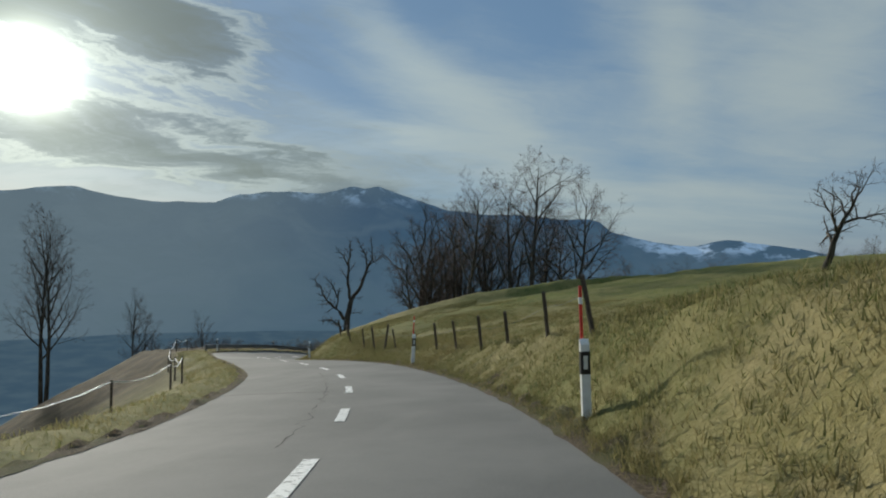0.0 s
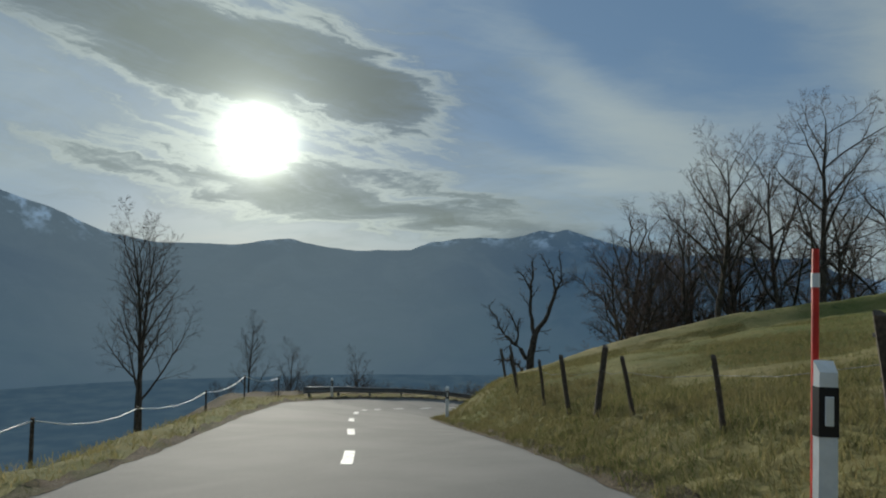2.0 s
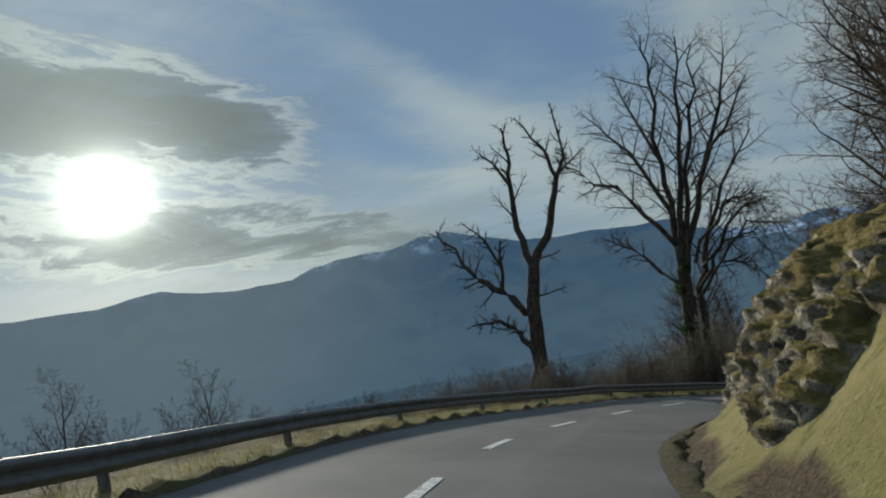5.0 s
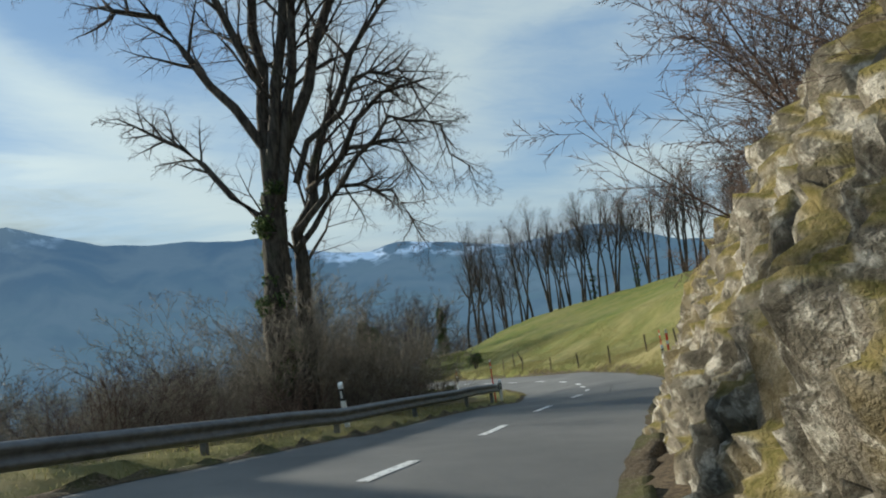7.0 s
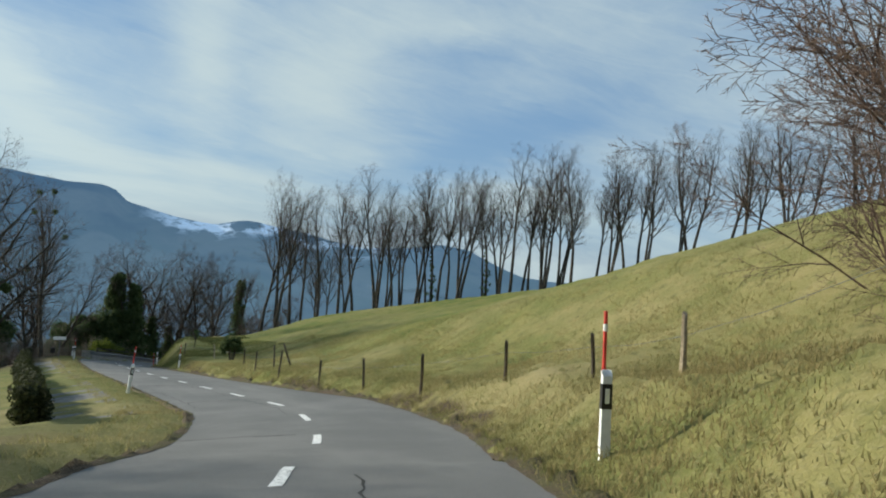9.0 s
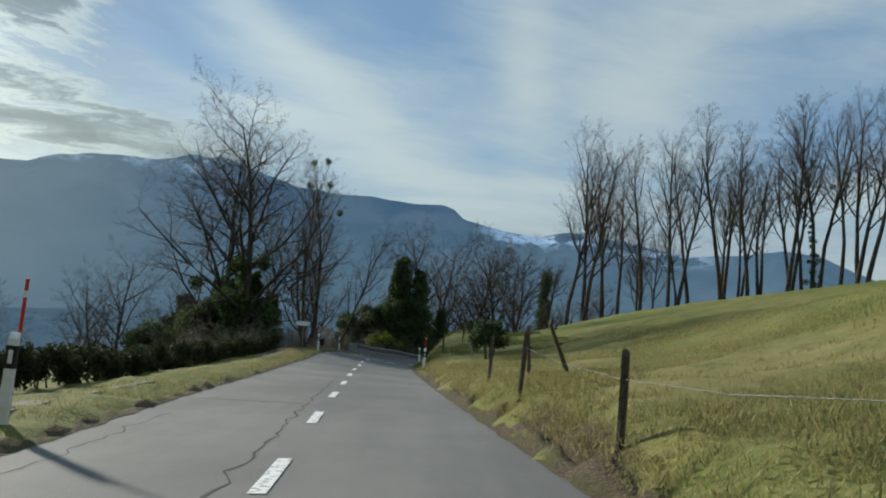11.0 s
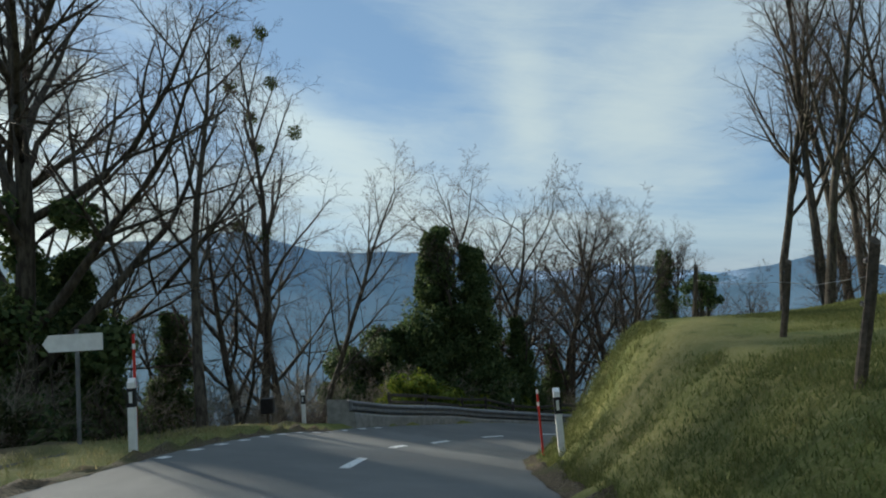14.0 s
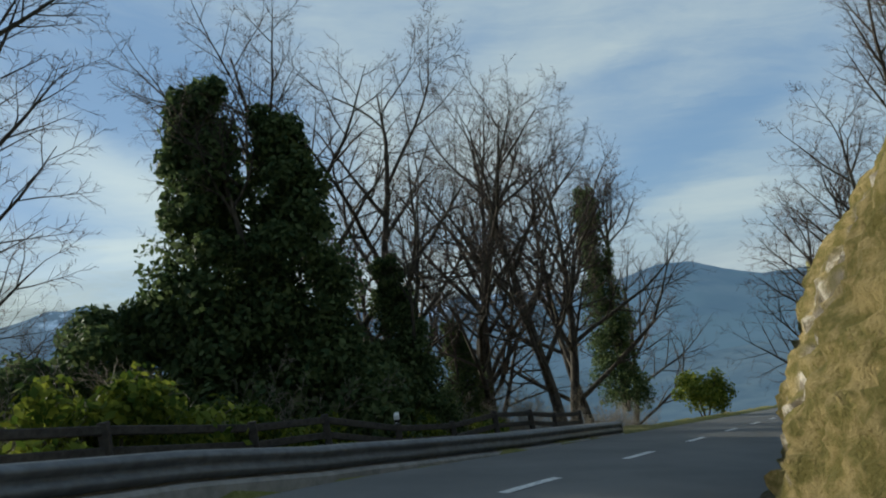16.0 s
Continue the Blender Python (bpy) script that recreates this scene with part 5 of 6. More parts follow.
# ---- rock faces ----
def make_rock(name, k0, k1, tall_rows, d0, lean, label, seed, ends=(3.5, 3.5), moss=0.0, rough=1.0):
    """A rough limestone face with a grassy crown along the right verge; its back edge sinks into the meadow."""
    n_u, n_v = int((k1 - k0) / 0.1), 80
    keys = np.linspace(k0, k1, n_u)
    v, grass, sunk, joint = [], [], [], []
    for key in keys:
        mx, my, mz = (float(np.interp(key, KEY, LINE[:, c])) for c in range(3))
        rx, ry = (float(np.interp(key, KEY, RIGHT[:, c])) for c in range(2))
        tilt = float(np.interp(key, KEY, BANK))
        tall = float(np.interp(key, [r[0] for r in tall_rows], [r[1] for r in tall_rows]))
        end = float(sstep(min((key - k0) / ends[0], (k1 - key) / ends[1])))
        for j in range(n_v):
            t = j / (n_v - 1)
            w = min(t / 0.74, 1)
            up = tall * w ** 0.92
            d = d0 + float(np.interp(key, [-48, -38, -33, -28, -20, 40, 58, 64], [0.45, 0.2, 0.05, -0.35, -0.35, 0, 0, -0.35])) + lean * tall * (0.30 * w + 0.70 * w ** 2.4) + (1 - end) * 0.9
            if t > 0.74:
                d += (t - 0.74) * 12.0
                up += 0.5 * float(sstep((t - 0.74) * 4)) * tall * 0.25
            x, y = mx + rx * d, my + ry * d
            zb = mz - tilt * HALF
            p = Vector((key * 0.9, d * 0.8, up * 1.0 + seed))
            big = fbm(p * 0.45, 3)
            mid = fbm(Vector((p.x * 1.5, p.y * 1.5, p.z * 0.95)), 5, 2.0, 0.52)
            lump = abs(fbm(p * 2.6, 3))
            push = 0.22 * big + 0.22 * mid + 0.19 * lump + 0.15 * fbm(p * 4.2, 4, 2.0, 0.65) - 0.10
            # broken blocks with open joints between them
            wob = Vector((p.x + 0.3 * mid, p.y, p.z * 0.8 + 0.3 * big))
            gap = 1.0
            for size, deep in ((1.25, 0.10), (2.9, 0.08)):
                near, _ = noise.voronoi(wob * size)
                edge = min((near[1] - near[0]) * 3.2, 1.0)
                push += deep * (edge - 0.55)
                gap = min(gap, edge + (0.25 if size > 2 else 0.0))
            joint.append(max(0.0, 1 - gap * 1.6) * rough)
            push *= rough * (1 - float(sstep((t - 0.68) / 0.2)) * 0.75) * end
            ang = math.atan(lean)
            v.append((x - rx * push * math.cos(ang), y - ry * push * math.cos(ang), zb - 0.25 + up * end + push * math.sin(ang)))
            grass.append(min(1.0, float(sstep((t - 0.52 + 0.3 * big) / 0.25)) + moss * float(np.interp(key, [60, 66], [1, 0.3])) * (0.5 + 0.9 * big + 0.6 * mid)))
            sunk.append(float(sstep((t - 0.8) / 0.2)))
    v, sunk = np.array(v), np.array(sunk)
    v[:, 2] = v[:, 2] * (1 - sunk) + (height(v[:, 0], v[:, 1]) - 0.35) * sunk
    root = new(name)
    f = grid_faces(n_u, n_v)[:, ::-1]
    row = (f[:, 0] % n_v)
    cut = int(n_v * 0.7)
    for nm, some, lab in (("rock", f[row < cut], "bare limestone face"), ("turf", f[row >= cut], "turf of dry grass on the rock")):
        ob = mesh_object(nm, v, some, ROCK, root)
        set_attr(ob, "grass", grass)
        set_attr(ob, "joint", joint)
        tagged(ob, lab)
    return tagged(root, label, "rock")


make_rock("rock_face", -58, -25.8, [(-60, 1.2), (-55, 2.6), (-49, 3.5), (-43, 4.5), (-37, 5.4), (-32, 5.9), (-28.5, 5.7), (-26, 4.6)], HALF + 0.52, 0.66, "pale rugged limestone rock face with mossy dry grass on top", 0.0, (4.0, 1.1))
make_rock("rock_face", 52, 97, [(52, 2.6), (56, 3.5), (60, 4.3), (66, 5.0), (80, 5.1), (96, 5.1)], HALF + 0.32, 0.6, "dark mossy rock face under a grassy mound", 40.0, (5.0, 3.0), 1.3, 0.6)


# ---- old stump under the thicket ----
def hollow_stump():
    rnd = random.Random(77)
    root = new("tree_stump")
    p = place(*STUMP_AT)
    root.location = p
    for nm, r0, r1, h, m, flip in (("bark", 0.30, 0.2, 0.55, PALE_WOOD, False), ("hollow", 0.18, 0.165, 0.53, POST_WOOD, True)):
        vs, fs, n = [], [], 22
        for j in range(7):
            q = j / 6
            for k in range(n):
                a = 2 * math.pi * k / n
                r = (r0 + (r1 - r0) * q) * (1 + 0.16 * noise.noise(Vector((math.cos(a) * 1.6, math.sin(a) * 1.6, q * 1.5 + 4))))
                top = h * (0.75 + 0.45 * noise.noise(Vector((math.cos(a), math.sin(a), 8.0))))
                vs.append(Vector((r * math.cos(a), r * math.sin(a), -0.15 + (top + 0.15) * q)))
        for j in range(6):
            for k in range(n):
                c = (j * n + k, j * n + (k + 1) % n, (j + 1) * n + (k + 1) % n, (j + 1) * n + k)
                fs.append(c[::-1] if flip else c)
        if flip:
            fs.append(tuple(range(n)))
        ob = new(nm, to_mesh(nm, (vs, fs), m))
        ob.parent = root
    tagged(root, "pale hollow tree stump at the edge of the thicket", "tree stump")


STUMP_AT = (-14.8, 6.9)
hollow_stump()


# ---- roadside furniture ----
def box(bm, x, y, z, sx, sy, sz, bevel=0.0):
    g = bmesh.ops.create_cube(bm, size=1.0)["verts"]
    bmesh.ops.scale(bm, vec=(sx, sy, sz), verts=g)
    bmesh.ops.translate(bm, vec=(x, y, z), verts=g)
    if bevel:
        es = list({e for w in g for e in w.link_edges})
        bmesh.ops.bevel(bm, geom=es, offset=bevel, segments=1, affect="EDGES")
    return bm


def cyl(bm, r0, r1, z0, z1, sides=8, x=0.0, y=0.0):
    g = bmesh.ops.create_cone(bm, cap_ends=True, segments=sides, radius1=r0, radius2=r1, depth=z1 - z0)["verts"]
    bmesh.ops.translate(bm, vec=(x, y, (z0 + z1) / 2), verts=g)
    return bm


def make_post(tall, r, mat, label, seed):
    rnd = random.Random(seed)
    root = new("fence_post")
    bm = bmesh.new()
    pts = []
    n = 7
    for i in range(n):
        z = -0.35 + (tall + 0.35) * i / (n - 1)
        ring = []
        for k in range(7):
            a = 2 * math.pi * k / 7
            q = r * (1 + 0.14 * math.sin(3 * a + z * 2)) * (1 - 0.12 * i / n) * rnd.uniform(0.92, 1.08)
            ring.append(bm.verts.new((q * math.cos(a) + 0.02 * math.sin(z * 2.3 + seed), q * math.sin(a), z + (0.03 * math.cos(a) if i == n - 1 else 0))))
        pts.append(ring)
    for i in range(n - 1):
        for k in range(7):
            bm.faces.new((pts[i][k], pts[i][(k + 1) % 7], pts[i + 1][(k + 1) % 7], pts[i + 1][k]))
    bm.faces.new(pts[-1])
    part("post", bm, mat, root)
    for z in (tall * 0.55, tall * 0.85):
        bm = bmesh.new()
        box(bm, r + 0.015, 0, z, 0.05, 0.03, 0.04, 0.006)
        part("insulator", bm, BLACK_PL, root, "small black insulator")
    return tagged(root, label, "fence post", "pasture fence posts")


FENCE_A = [(-100.5, 4.25), (-98.5, 4.2), (-95.6, 4.2), (-93.3, 4.2), (-91.2, 4.2), (-89.2, 4.2), (-86.4, 4.2), (-83.9, 4.2), (-82.0, 4.2), (-80.8, 4.2), (-78.9, 4.3), (-76.1, 4.4), (-73.5, 5.0), (-71, 5.2)]
FENCE_C = [(-14.1, 5.5), (-9.8, 5.5), (-7.9, 5.0), (-5, 4.4), (-2.0, 3.3), (1.8, 3.2), (6.2, 3.2), (11.3, 3.35), (15.4, 3.5), (20.5, 4.4), (30.5, 5.2), (37, 4.4), (41, 5.8), (45.5, 6.0)]


def fences():
    rnd = random.Random(3)
    dark = make_post(1.3, 0.06, POST_WOOD, "leaning weathered dark wooden fence post in the grass", 1)
    thin = make_post(1.15, 0.045, POST_WOOD, "thin weathered wooden fence post in the grass", 2)
    pale = make_post(1.25, 0.055, PALE_WOOD, "pale split wooden fence post on the meadow", 4)
    tops = []
    for row in (FENCE_A, FENCE_C):
        line = []
        for n, (key, d) in enumerate(row):
            p = place(key, d)
            kind = dark if row is FENCE_A and n < 4 else (pale if row is FENCE_C and n in (0, 1, 10) else (thin if row is FENCE_C or rnd.random() < 0.5 else dark))
            lean = (rnd.uniform(-9, 9), rnd.uniform(-13, 5))
            if row is FENCE_A:
                lean = (8 if n == 8 else rnd.uniform(-15, -6), rnd.uniform(-4, 4))
            o = put(kind, p.x, p.y, math.degrees(turn_at(key)), rnd.uniform(0.92, 1.08) * (0.78 if row is FENCE_A and n != 8 else 0.92), lean, 0.02)
            bpy.context.view_layer.update()
            line.append(o.matrix_basis @ Vector((0.06, 0, 0.85)))
        tops.append(line)
    # the bracing pole of the corner by the straight
    p = place(15.0, 4.3)
    put(thin, p.x, p.y, 20, 1.0, (0, -3), 0.02)
    put(thin, p.x + 0.9, p.y + 0.2, 20, 1.15, (8, -28), 0.02)
    for line in tops:
        for a, b in zip(line, line[1:]):
            vs, fs = [], []
            tube(vs, fs, [a, (a + b) / 2 - Vector((0, 0, 0.05)), b], [0.004] * 3, 3)
            o = new("fence_wire", to_mesh("fence_wire", (vs, fs), STEEL))
            tagged(o, "thin sagging wire of the pasture fence", "wire", "pasture fence wires")


fences()


def make_delineator(pole=0.0):
    """Swiss marker post: a white slanted post with a black band and reflector, maybe with a red snow pole behind."""
    root = new("marker_post")
    bm = bmesh.new()
    h = 1.02
    prof = [(-0.055, -0.04), (0.055, -0.04), (0.06, 0.01), (0.03, 0.045), (-0.03, 0.045), (-0.06, 0.01)]
    lo = [bm.verts.new((x, y, -0.2)) for x, y in prof]
    hi = [bm.verts.new((x * 0.95, y, h + (0.05 if y > 0 else -0.01))) for x, y in prof]
    for k in range(6):
        bm.faces.new((lo[k], lo[(k + 1) % 6], hi[(k + 1) % 6], hi[k]))
    bm.faces.new(hi)
    bmesh.ops.bevel(bm, geom=[e for e in bm.edges if e.calc_face_angle(0) > 0.5], offset=0.006, segments=1, affect="EDGES")
    part("post", bm, WHITE_PL, root)
    bm = bmesh.new()
    lo = [bm.verts.new((x * 1.05, y * 1.08, 0.66)) for x, y in prof]
    hi = [bm.verts.new((x * 1.03, y * 1.08, 0.93)) for x, y in prof]
    for k in range(6):
        bm.faces.new((lo[k], lo[(k + 1) % 6], hi[(k + 1) % 6], hi[k]))
    band = part("band", bm, BLACK_PL, root, "black band")
    for s in (-1, 1):
        bm = bmesh.new()
        box(bm, 0, s * 0.05 - 0.002 if s > 0 else -0.0485, 0.80, 0.05, 0.008, 0.16, 0.003)
        part("reflector", bm, REFLECT, band, "white reflector plate")
    if pole:
        bm = bmesh.new()
        cyl(bm, 0.022, 0.02, -0.2, pole, 10, 0.0, 0.09)
        part("snow_pole", bm, RED, root, "red snow pole")
        bm = bmesh.new()
        cyl(bm, 0.024, 0.024, pole - 0.22, pole - 0.14, 10, 0.0, 0.09)
        part("pole_band", bm, WHITE_PL, root, "white band on the pole")
    return tagged(root, "white roadside marker post with black band" + (" and red snow pole" if pole else ""), "marker post", "roadside marker posts")


def make_snow_pole():
    root = new("snow_pole")
    bm = bmesh.new()
    cyl(bm, 0.03, 0.027, -0.2, 2.1, 12)
    part("pole", bm, RED, root)
    for z in (1.75, 2.05):
        bm = bmesh.new()
        cyl(bm, 0.031, 0.031, z - 0.05, z + 0.05, 12)
        part("band", bm, WHITE_PL, root, "white reflective band")
    return tagged(root, "red wooden snow pole with white bands", "snow pole", "snow poles")


def markers():
    plain, poled, pole = make_delineator(), make_delineator(1.7), make_snow_pole()
    for kind, key, d, lean in ((poled, -103.3, 3.05, -3), (poled, -90.3, 2.95, 2), (plain, -60.7, -3.2, 0), (plain, -72, 3.05, 0), (plain, -26.2, -3.75, -4), (poled, -12.5, 3.45, -3), (plain, -13.5, -3.5, 0), (poled, 8.0, -3.4, 5), (poled, 42.0, -3.1, 0), (poled, 31.8, 3.1, 2), (plain, 43.4, 3.2, -2), (plain, 51.9, -4.6, 0), (plain, 64, -4.6, 0)):
        p = place(key, d)
        put(kind, p.x, p.y, math.degrees(turn_at(key)) - 90, 1.0, (0, lean), 0.03)
    for key, d in ((-23.2, 3.1), (46.0, 3.05), (-15.0, -3.6)):
        p = place(key, d)
        put(pole, p.x, p.y, 0, 0.86 if key < 0 else 0.8, (0, -2), 0.05 if key < 0 else 0.3)


markers()


def guard_rail(k0, k1, d, up_rows, posts=True, label=""):
    """A W-beam rail on steel posts that follows the road."""
    prof = [(0.0, -0.155), (0.015, -0.15), (0.075, -0.11), (0.085, -0.075), (0.03, -0.03), (0.02, 0.0), (0.03, 0.03), (0.085, 0.075), (0.075, 0.11), (0.015, 0.15), (0.0, 0.155)]
    i0, i1 = int(np.argmin(np.abs(KEY - k0))), int(np.argmin(np.abs(KEY - k1)))
    root = new("guard_rail")
    p0 = LINE[i0]
    root.location = (p0[0] + RIGHT[i0][0] * d, p0[1] + RIGHT[i0][1] * d, p0[2] - BANK[i0] * d)
    base = Vector(root.location)
    s = 1 if d < 0 else -1
    vs = []
    idx = list(range(i0, i1 + 1, 2))
    for i in idx:
        z = LINE[i, 2] - BANK[i] * max(min(d, HALF), -HALF) + table(KEY[i], up_rows)
        for a, b in prof:
            q = LINE[i, :2] + RIGHT[i] * (d + s * a)
            vs.append((q[0] - base.x, q[1] - base.y, z + b - base.z))
    f = grid_faces(len(idx), len(prof))
    # give the sheet its thickness
    beam = mesh_object("beam", np.array(vs), f, STEEL, root)
    sol = beam.modifiers.new("thickness", "SOLIDIFY")
    sol.thickness = 0.006
    step = 8
    for i in range(i0 + 2, i1 if posts else i0, step):
        bm = bmesh.new()
        box(bm, 0, 0, 0, 0.07, 0.12, 1.1, 0.008)
        ob = part("post", bm, STEEL, root)
        q = LINE[i, :2] + RIGHT[i] * (d - s * 0.07)
        z = LINE[i, 2] - BANK[i] * max(min(d, HALF), -HALF)
        ob.location = (q[0] - base.x, q[1] - base.y, z + table(KEY[i], up_rows) - 0.4 - base.z)
        ob.rotation_euler = (0, 0, math.atan2(TAN[i, 1], TAN[i, 0]))
    for i in (i0, i1):
        bm = bmesh.new()
        box(bm, 0, 0, 0, 0.12, 0.1, 0.34, 0.03)
        ob = part("end_cap", bm, STEEL, root, "rounded steel end of the rail")
        q = LINE[i, :2] + RIGHT[i] * (d + s * 0.03)
        z = LINE[i, 2] - BANK[i] * max(min(d, HALF), -HALF) + table(KEY[i], up_rows)
        ob.location = (q[0] - base.x, q[1] - base.y, z - base.z)
        ob.rotation_euler = (0, 0, math.atan2(TAN[i, 1], TAN[i, 0]))
    return tagged(root, label, "guard rail")


guard_rail(-64, -15.6, -3.4, [(-64, 0.46), (-40, 0.46), (-35, 0.41), (-28, 0.38), (-21.5, 0.43), (-17.4, 0.64)], label="dull galvanised steel guard rail above the valley slope")
WALL_TOP = [(51.5, 0.86), (54, 0.72), (58, 0.64), (60, 0.50), (66, 0.40), (75, 0.38)]
guard_rail(52.0, 73, -3.02, [(k, u - 0.17) for k, u in WALL_TOP], False, label="grey steel guard rail bolted to the concrete parapet")


def kerb_wall():
    """Concrete parapet of the last bend: a kerb, a recess that holds the rail, a broad ledge on top."""
    i0, i1 = int(np.argmin(np.abs(KEY - 51.9))), int(np.argmin(np.abs(KEY - 73)))
    v = []
    for i in range(i0, i1 + 1):
        z = LINE[i, 2] + BANK[i] * HALF
        u = table(KEY[i], WALL_TOP)
        for d, up in ((-3.8, -0.9), (-3.8, u - 0.03), (-3.76, u + 0.01), (-3.12, u + 0.01), (-3.06, u - 0.04), (-3.06, u - 0.36), (-2.9, u - 0.37), (-2.86, u - 0.42), (-2.83, -0.6)):
            q = LINE[i, :2] + RIGHT[i] * d
            v.append((q[0], q[1], z + up))
    n = 9
    f = grid_faces(i1 - i0 + 1, n).tolist()
    last = (i1 - i0) * n
    ob = mesh_object("parapet", np.array(v), f + [tuple(range(n))[::-1], tuple(range(last, last + n))], CONCRETE, smooth_on=False)
    tagged(ob, "weathered concrete parapet with a broad pale ledge round the bend", "parapet", kind="structure")


def timber_fence():
    """Dark timber rails on short posts behind the parapet."""
    root = new("timber_fence")
    base = place(56, -4.25)
    root.location = base
    spots = [place(k, -4.25, table(k, WALL_TOP) + 0.27) for k in np.arange(56, 74, 1.9)]
    for n, p in enumerate(spots):
        bm = bmesh.new()
        box(bm, 0, 0, -0.45, 0.13, 0.13, 1.1, 0.012)
        ob = part("post", bm, TIMBER, root)
        ob.location = p - base
    for a, b in zip(spots, spots[1:]):
        for drop in (0.0, 0.26):
            bm = bmesh.new()
            box(bm, 0, 0, 0, (b - a).length + 0.08, 0.07, 0.12, 0.015)
            ob = part("rail", bm, TIMBER, root)
            way = b - a
            ob.location = (a + b) / 2 - base - Vector((0, 0, drop))
            ob.rotation_euler = (0, -math.atan2(way.z, way.xy.length), math.atan2(way.y, way.x))
    tagged(root, "low dark timber fence with two rails behind the parapet", "fence")


timber_fence()
kerb_wall()


def end_block():
    """The wing wall where the rock ends: a slanting slab set square to the road, with a block behind it."""
    root = new("concrete_wall")
    p = place(-23.75, 0.0)
    root.location = p
    root.rotation_euler = (0, 0, turn_at(-23.75))
    drop = 0.25 - BANK[int(np.argmin(np.abs(KEY + 23.75)))] * HALF
    bm = bmesh.new()
    sec = [(2.4, -0.8), (2.42, -0.22), (3.36, 0.75), (3.54, 0.77), (3.62, -0.8)]
    a = [bm.verts.new((-0.12, -d, z + drop)) for d, z in sec]
    b = [bm.verts.new((0.14, -d, z + drop)) for d, z in sec]
    bm.faces.new(a)
    bm.faces.new(b[::-1])
    for k in range(5):
        bm.faces.new((a[k], b[k], b[(k + 1) % 5], a[(k + 1) % 5]))
    bmesh.ops.recalc_face_normals(bm, faces=bm.faces)
    bmesh.ops.bevel(bm, geom=list(bm.edges), offset=0.012, segments=1, affect="EDGES")
    part("wall", bm, CONCRETE, root)
    bm = bmesh.new()
    for (d0, z0), (d1, z1) in (((2.38, -0.26), (3.37, 0.77)), ((3.36, 0.77), (3.56, 0.79))):
        g = bmesh.ops.create_cube(bm, size=1.0)["verts"]
        bmesh.ops.scale(bm, vec=(0.3, math.hypot(d1 - d0, z1 - z0) + 0.02, 0.05), verts=g)
        bmesh.ops.rotate(bm, cent=(0, 0, 0), matrix=Matrix.Rotation(-math.atan2(z1 - z0, d1 - d0), 3, "X"), verts=g)
        bmesh.ops.translate(bm, vec=(0.01, -(d0 + d1) / 2, (z0 + z1) / 2 + 0.02 + drop), verts=g)
    part("coping", bm, PALE_LIT_STONE, root, "pale coping along the slanting top")
    # the block's side faces the sun: its lit tone is put into the colour
    bm = bmesh.new()
    box(bm, -0.3, -3.78, drop + 0.0, 0.7, 0.26, 1.1, 0.02)
    part("block", bm, PALE_LIT_STONE, root, "concrete block beside the slab, its sunlit tone put into the colour")
    tagged(root, "slanting wing wall of grey concrete at the end of the rock", "concrete wall")


end_block()


# ---- left of the straight: hedge, paved strip, sign ----
def hedge():
    rnd = random.Random(15)
    root = new("hedge")
    cs, stems = [], ([], [])
    for key in np.arange(-2, 44, 0.35):
        for _ in range(2):
            p = place(key, -6.4 + rnd.gauss(0, 0.14))
            cs.append((p + Vector((0, 0, rnd.uniform(0.15, 0.82))), 0.3))
        p = place(key, -6.4)
        tube(*stems, [p - Vector((0, 0, 0.2)), p + Vector((rnd.gauss(0, 0.1), rnd.gauss(0, 0.1), 0.7))], [0.025, 0.012], 4)
    for nm, vf, m in (("branchwork", stems, BARK), ("foliage", leaves(rnd, cs, 52000, 0.06), HEDGE_LEAF)):
        o = new(nm, to_mesh(nm, vf, m))
        o.parent = root
        o["kind"] = "stuff"
    tagged(root, "long low clipped dark hedge beside the road", "hedge")


hedge()


def paved_strip():
    i0, i1 = int(np.argmin(np.abs(KEY - 0))), int(np.argmin(np.abs(KEY - 44)))
    v = []
    prof = [(-6.15, -0.8), (-6.1, -0.22), (-4.05, 0.06), (-3.95, -0.4)]
    for i in range(i0, i1 + 1):
        for d, u in prof:
            x, y = LINE[i, :2] + RIGHT[i] * d
            v.append((x, y, LINE[i, 2] + BANK[i] * (HALF + 0.3) + u))
    ob = mesh_object("pavement", np.array(v), grid_faces(i1 - i0 + 1, len(prof)), OLD_PAVING, smooth_on=False)
    tagged(ob, "grey gravelled strip between verge and hedge", "pavement", kind="structure")


paved_strip()


def road_sign():
    root = new("road_sign")
    p = place(42.3, -4.2)
    root.location = p
    root.rotation_euler = (0, 0, turn_at(42.3) - math.pi / 2)
    bm = bmesh.new()
    cyl(bm, 0.03, 0.03, -0.3, 1.75, 10)
    part("pole", bm, STEEL, root)
    bm = bmesh.new()
    shape = [(-0.52, 0.0), (-0.42, -0.13), (0.42, -0.13), (0.42, 0.13), (-0.42, 0.13)]
    front = [bm.verts.new((x, -0.05, 1.55 + z)) for x, z in shape]
    back = [bm.verts.new((x, -0.03, 1.55 + z)) for x, z in shape]
    bm.faces.new(front)
    bm.faces.new(back[::-1])
    for k in range(5):
        bm.faces.new((front[k], back[k], back[(k + 1) % 5], front[(k + 1) % 5]))
    bmesh.ops.recalc_face_normals(bm, faces=bm.faces)
    part("plate", bm, WHITE_PL, root, "white arrow-shaped plate")
    tagged(root, "white arrow signpost on a steel pole beside the verge", "sign")


road_sign()


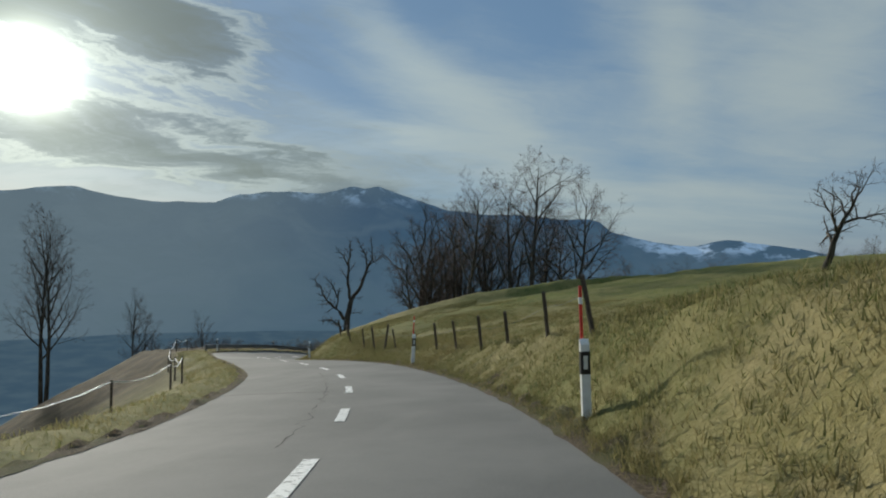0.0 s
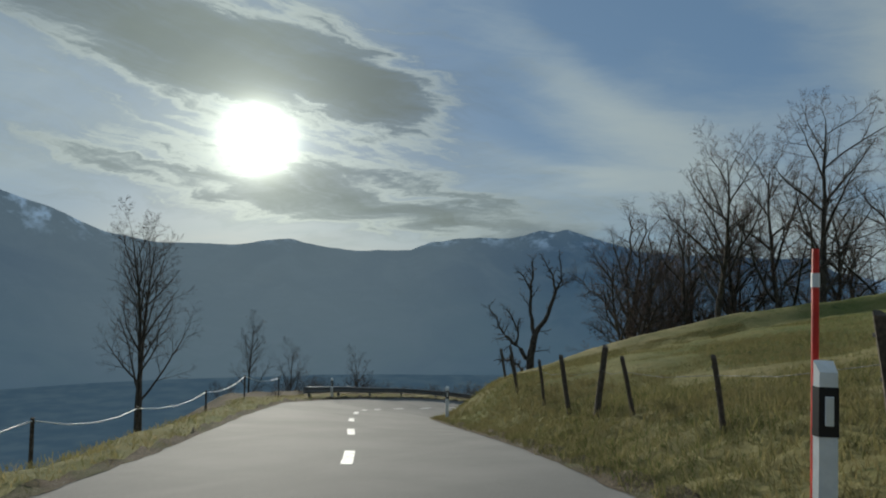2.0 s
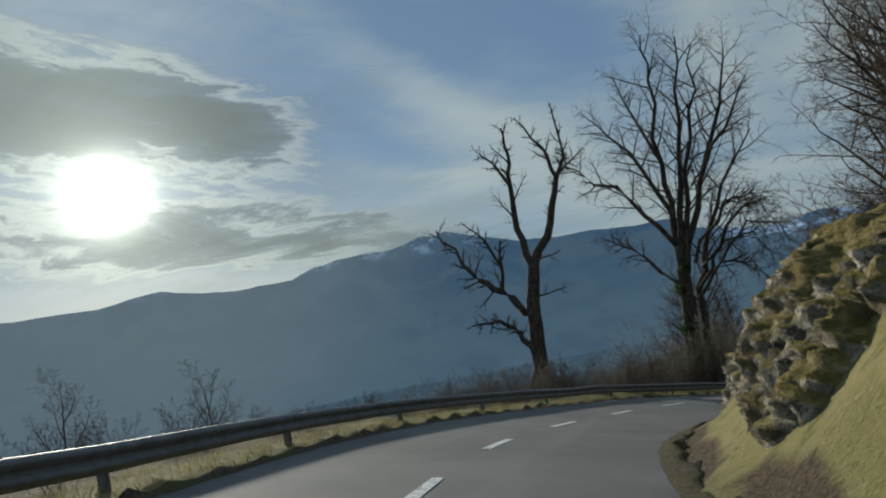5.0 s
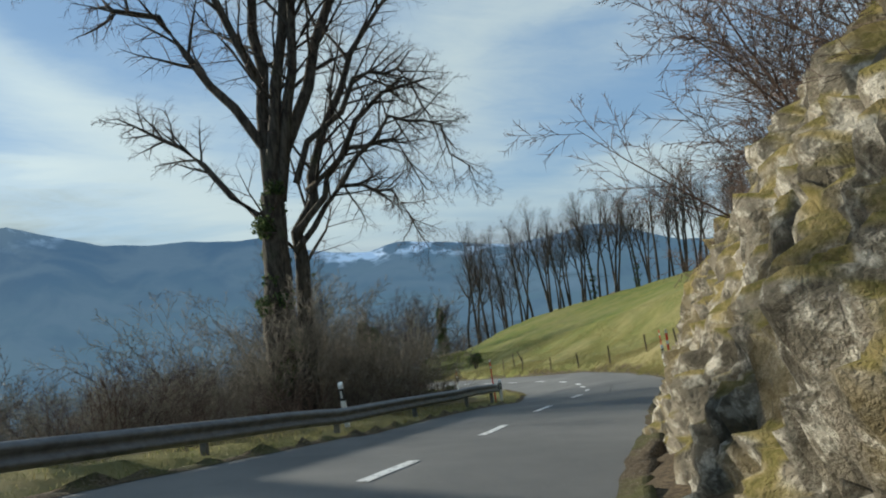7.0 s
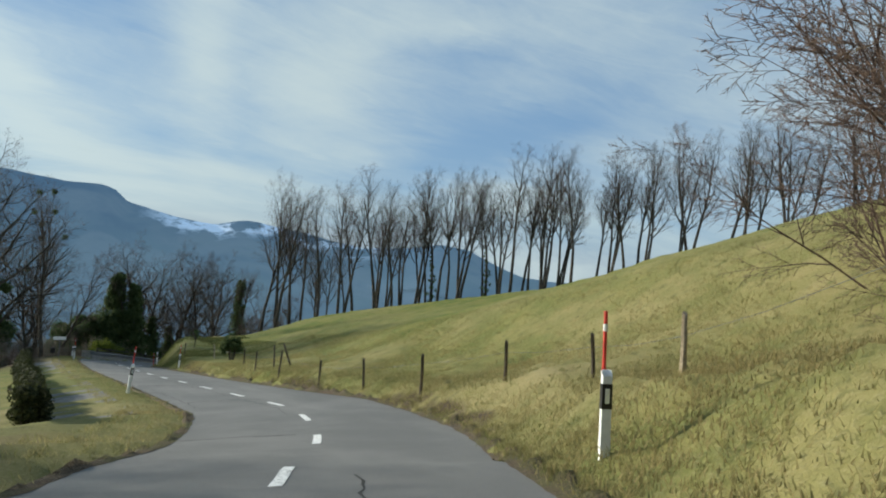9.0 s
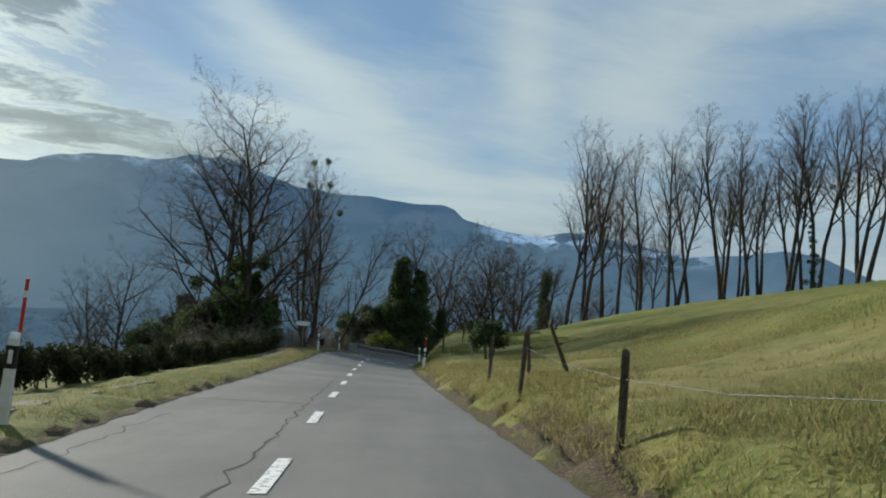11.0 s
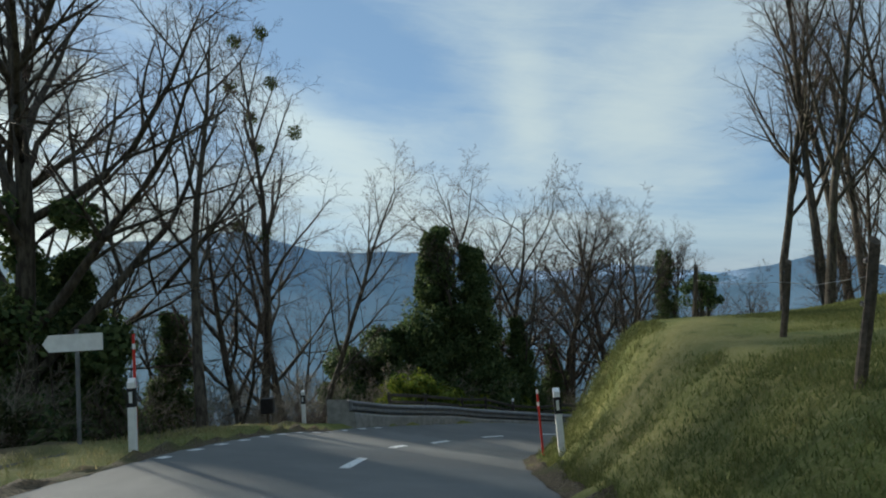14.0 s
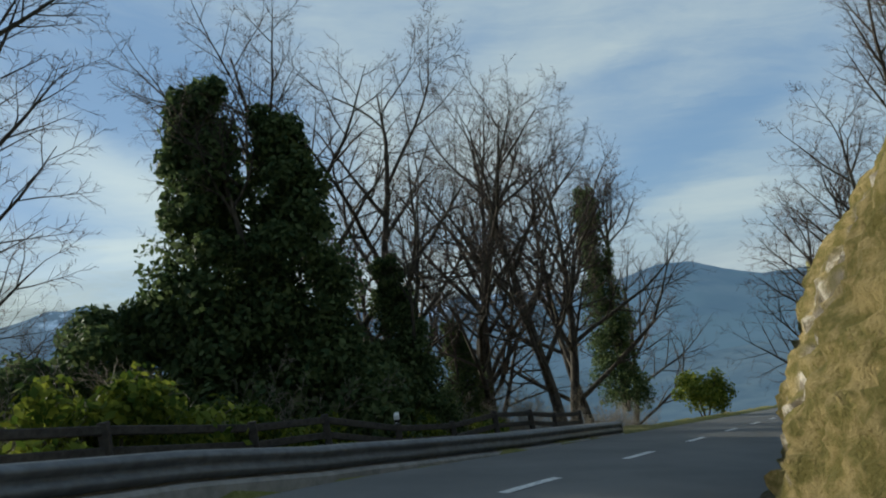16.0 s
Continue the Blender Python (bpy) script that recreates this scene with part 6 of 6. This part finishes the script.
def trunk_box():
    root = new("post_box")
    root.location = place(53.2, -6.8)
    bm = bmesh.new()
    cyl(bm, 0.05, 0.045, -0.3, 1.3, 8)
    part("post", bm, POST_WOOD, root)
    bm = bmesh.new()
    box(bm, 0, 0, 1.45, 0.42, 0.3, 0.5, 0.02)
    part("box", bm, BLACK_PL, root, "black box")
    tagged(root, "black box on a short wooden post", "box")


trunk_box()


# ---- white tape fence left of the first stretch ----
def tape_fence():
    rnd = random.Random(8)
    root = new("tape_fence")
    pts = [(-112, -8.5), (-106, -7.6), (-100, -6.6), (-95, -5.6), (-90.5, -4.9), (-87, -4.7), (-82, -4.9), (-77, -5.0), (-72, -4.9), (-68, -4.8), (-64, -4.6)]
    ends = []
    for key, d in pts:
        p = place(key, d)
        bm = bmesh.new()
        cyl(bm, 0.035, 0.03, -0.25, 0.95, 7)
        ob = part("post", bm, POST_WOOD, root)
        ob.location = p
        ends.append(p + Vector((0, 0, 0.9)))
    for a, b in zip(ends, ends[1:]):
        mids = [a.lerp(b, t) - Vector((0, 0, 0.18 * 4 * t * (1 - t))) for t in (0, 0.25, 0.5, 0.75, 1)]
        vs, fs = [], []
        tube(vs, fs, mids, [0.012] * 5, 4)
        o = new("tape", to_mesh("tape", (vs, fs), TAPE))
        o.parent = root
        tagged(o, "shining white electric fence tape")
    tagged(root, "electric pasture fence with white tape on short posts", "fence")


tape_fence()


# ---- grass ----
def grass(name, count, k0, k1, d0, d1, tall, label, seed, mat=GRASS):
    rnd = np.random.RandomState(seed)
    key = rnd.uniform(k0, k1, count)
    d = d0 + (d1 - d0) * rnd.rand(count) ** 1.7
    x = np.interp(key, KEY, LINE[:, 0]) + np.interp(key, KEY, RIGHT[:, 0]) * d
    y = np.interp(key, KEY, LINE[:, 1]) + np.interp(key, KEY, RIGHT[:, 1]) * d
    z = height(x, y)
    nb = 5
    vs, fs = [], []
    a = rnd.uniform(0, 6.28, (count, nb))
    ln = rnd.uniform(0.5, 1.2, (count, nb)) * tall
    spread = rnd.uniform(0.3, 0.9, (count, nb)) * tall
    ox, oy = rnd.normal(0, 0.08, (count, nb)), rnd.normal(0, 0.08, (count, nb))
    w = 0.007
    px, py = x[:, None] + ox, y[:, None] + oy
    pz = np.repeat(z[:, None], nb, 1) - 0.02
    ca, sa = np.cos(a), np.sin(a)
    v0 = np.stack([px - sa * w, py + ca * w, pz], -1)
    v1 = np.stack([px + sa * w, py - ca * w, pz], -1)
    v3 = np.stack([px + ca * spread, py + sa * spread, pz + ln * 0.85], -1)
    V = np.stack([v0, v1, v3], 2).reshape(-1, 3)
    F = np.arange(len(V)).reshape(-1, 3)
    ob = mesh_object(name, V, F, mat, smooth_on=False)
    return tagged(ob, label, "grass", kind="stuff")


grass("grass", 80000, -112, -60, HALF + 0.15, 17, 0.13, "long dry straw-coloured grass on the bank", 1, BANK_GRASS)
grass("grass", 42000, -27, 0, HALF + 0.15, 16, 0.10, "short yellow-green meadow grass", 2)
grass("grass", 30000, 0, 32, HALF + 0.4, 13, 0.10, "short tufted meadow grass by the road edge", 3)
grass("grass", 42000, 32, 57, HALF + 0.4, 11, 0.08, "greener grass on the mound before the bend", 5, GREEN_GRASS)
grass("grass", 12000, -112, 50, -HALF - 1.8, -HALF - 0.05, 0.11, "grass of the left verge", 4)
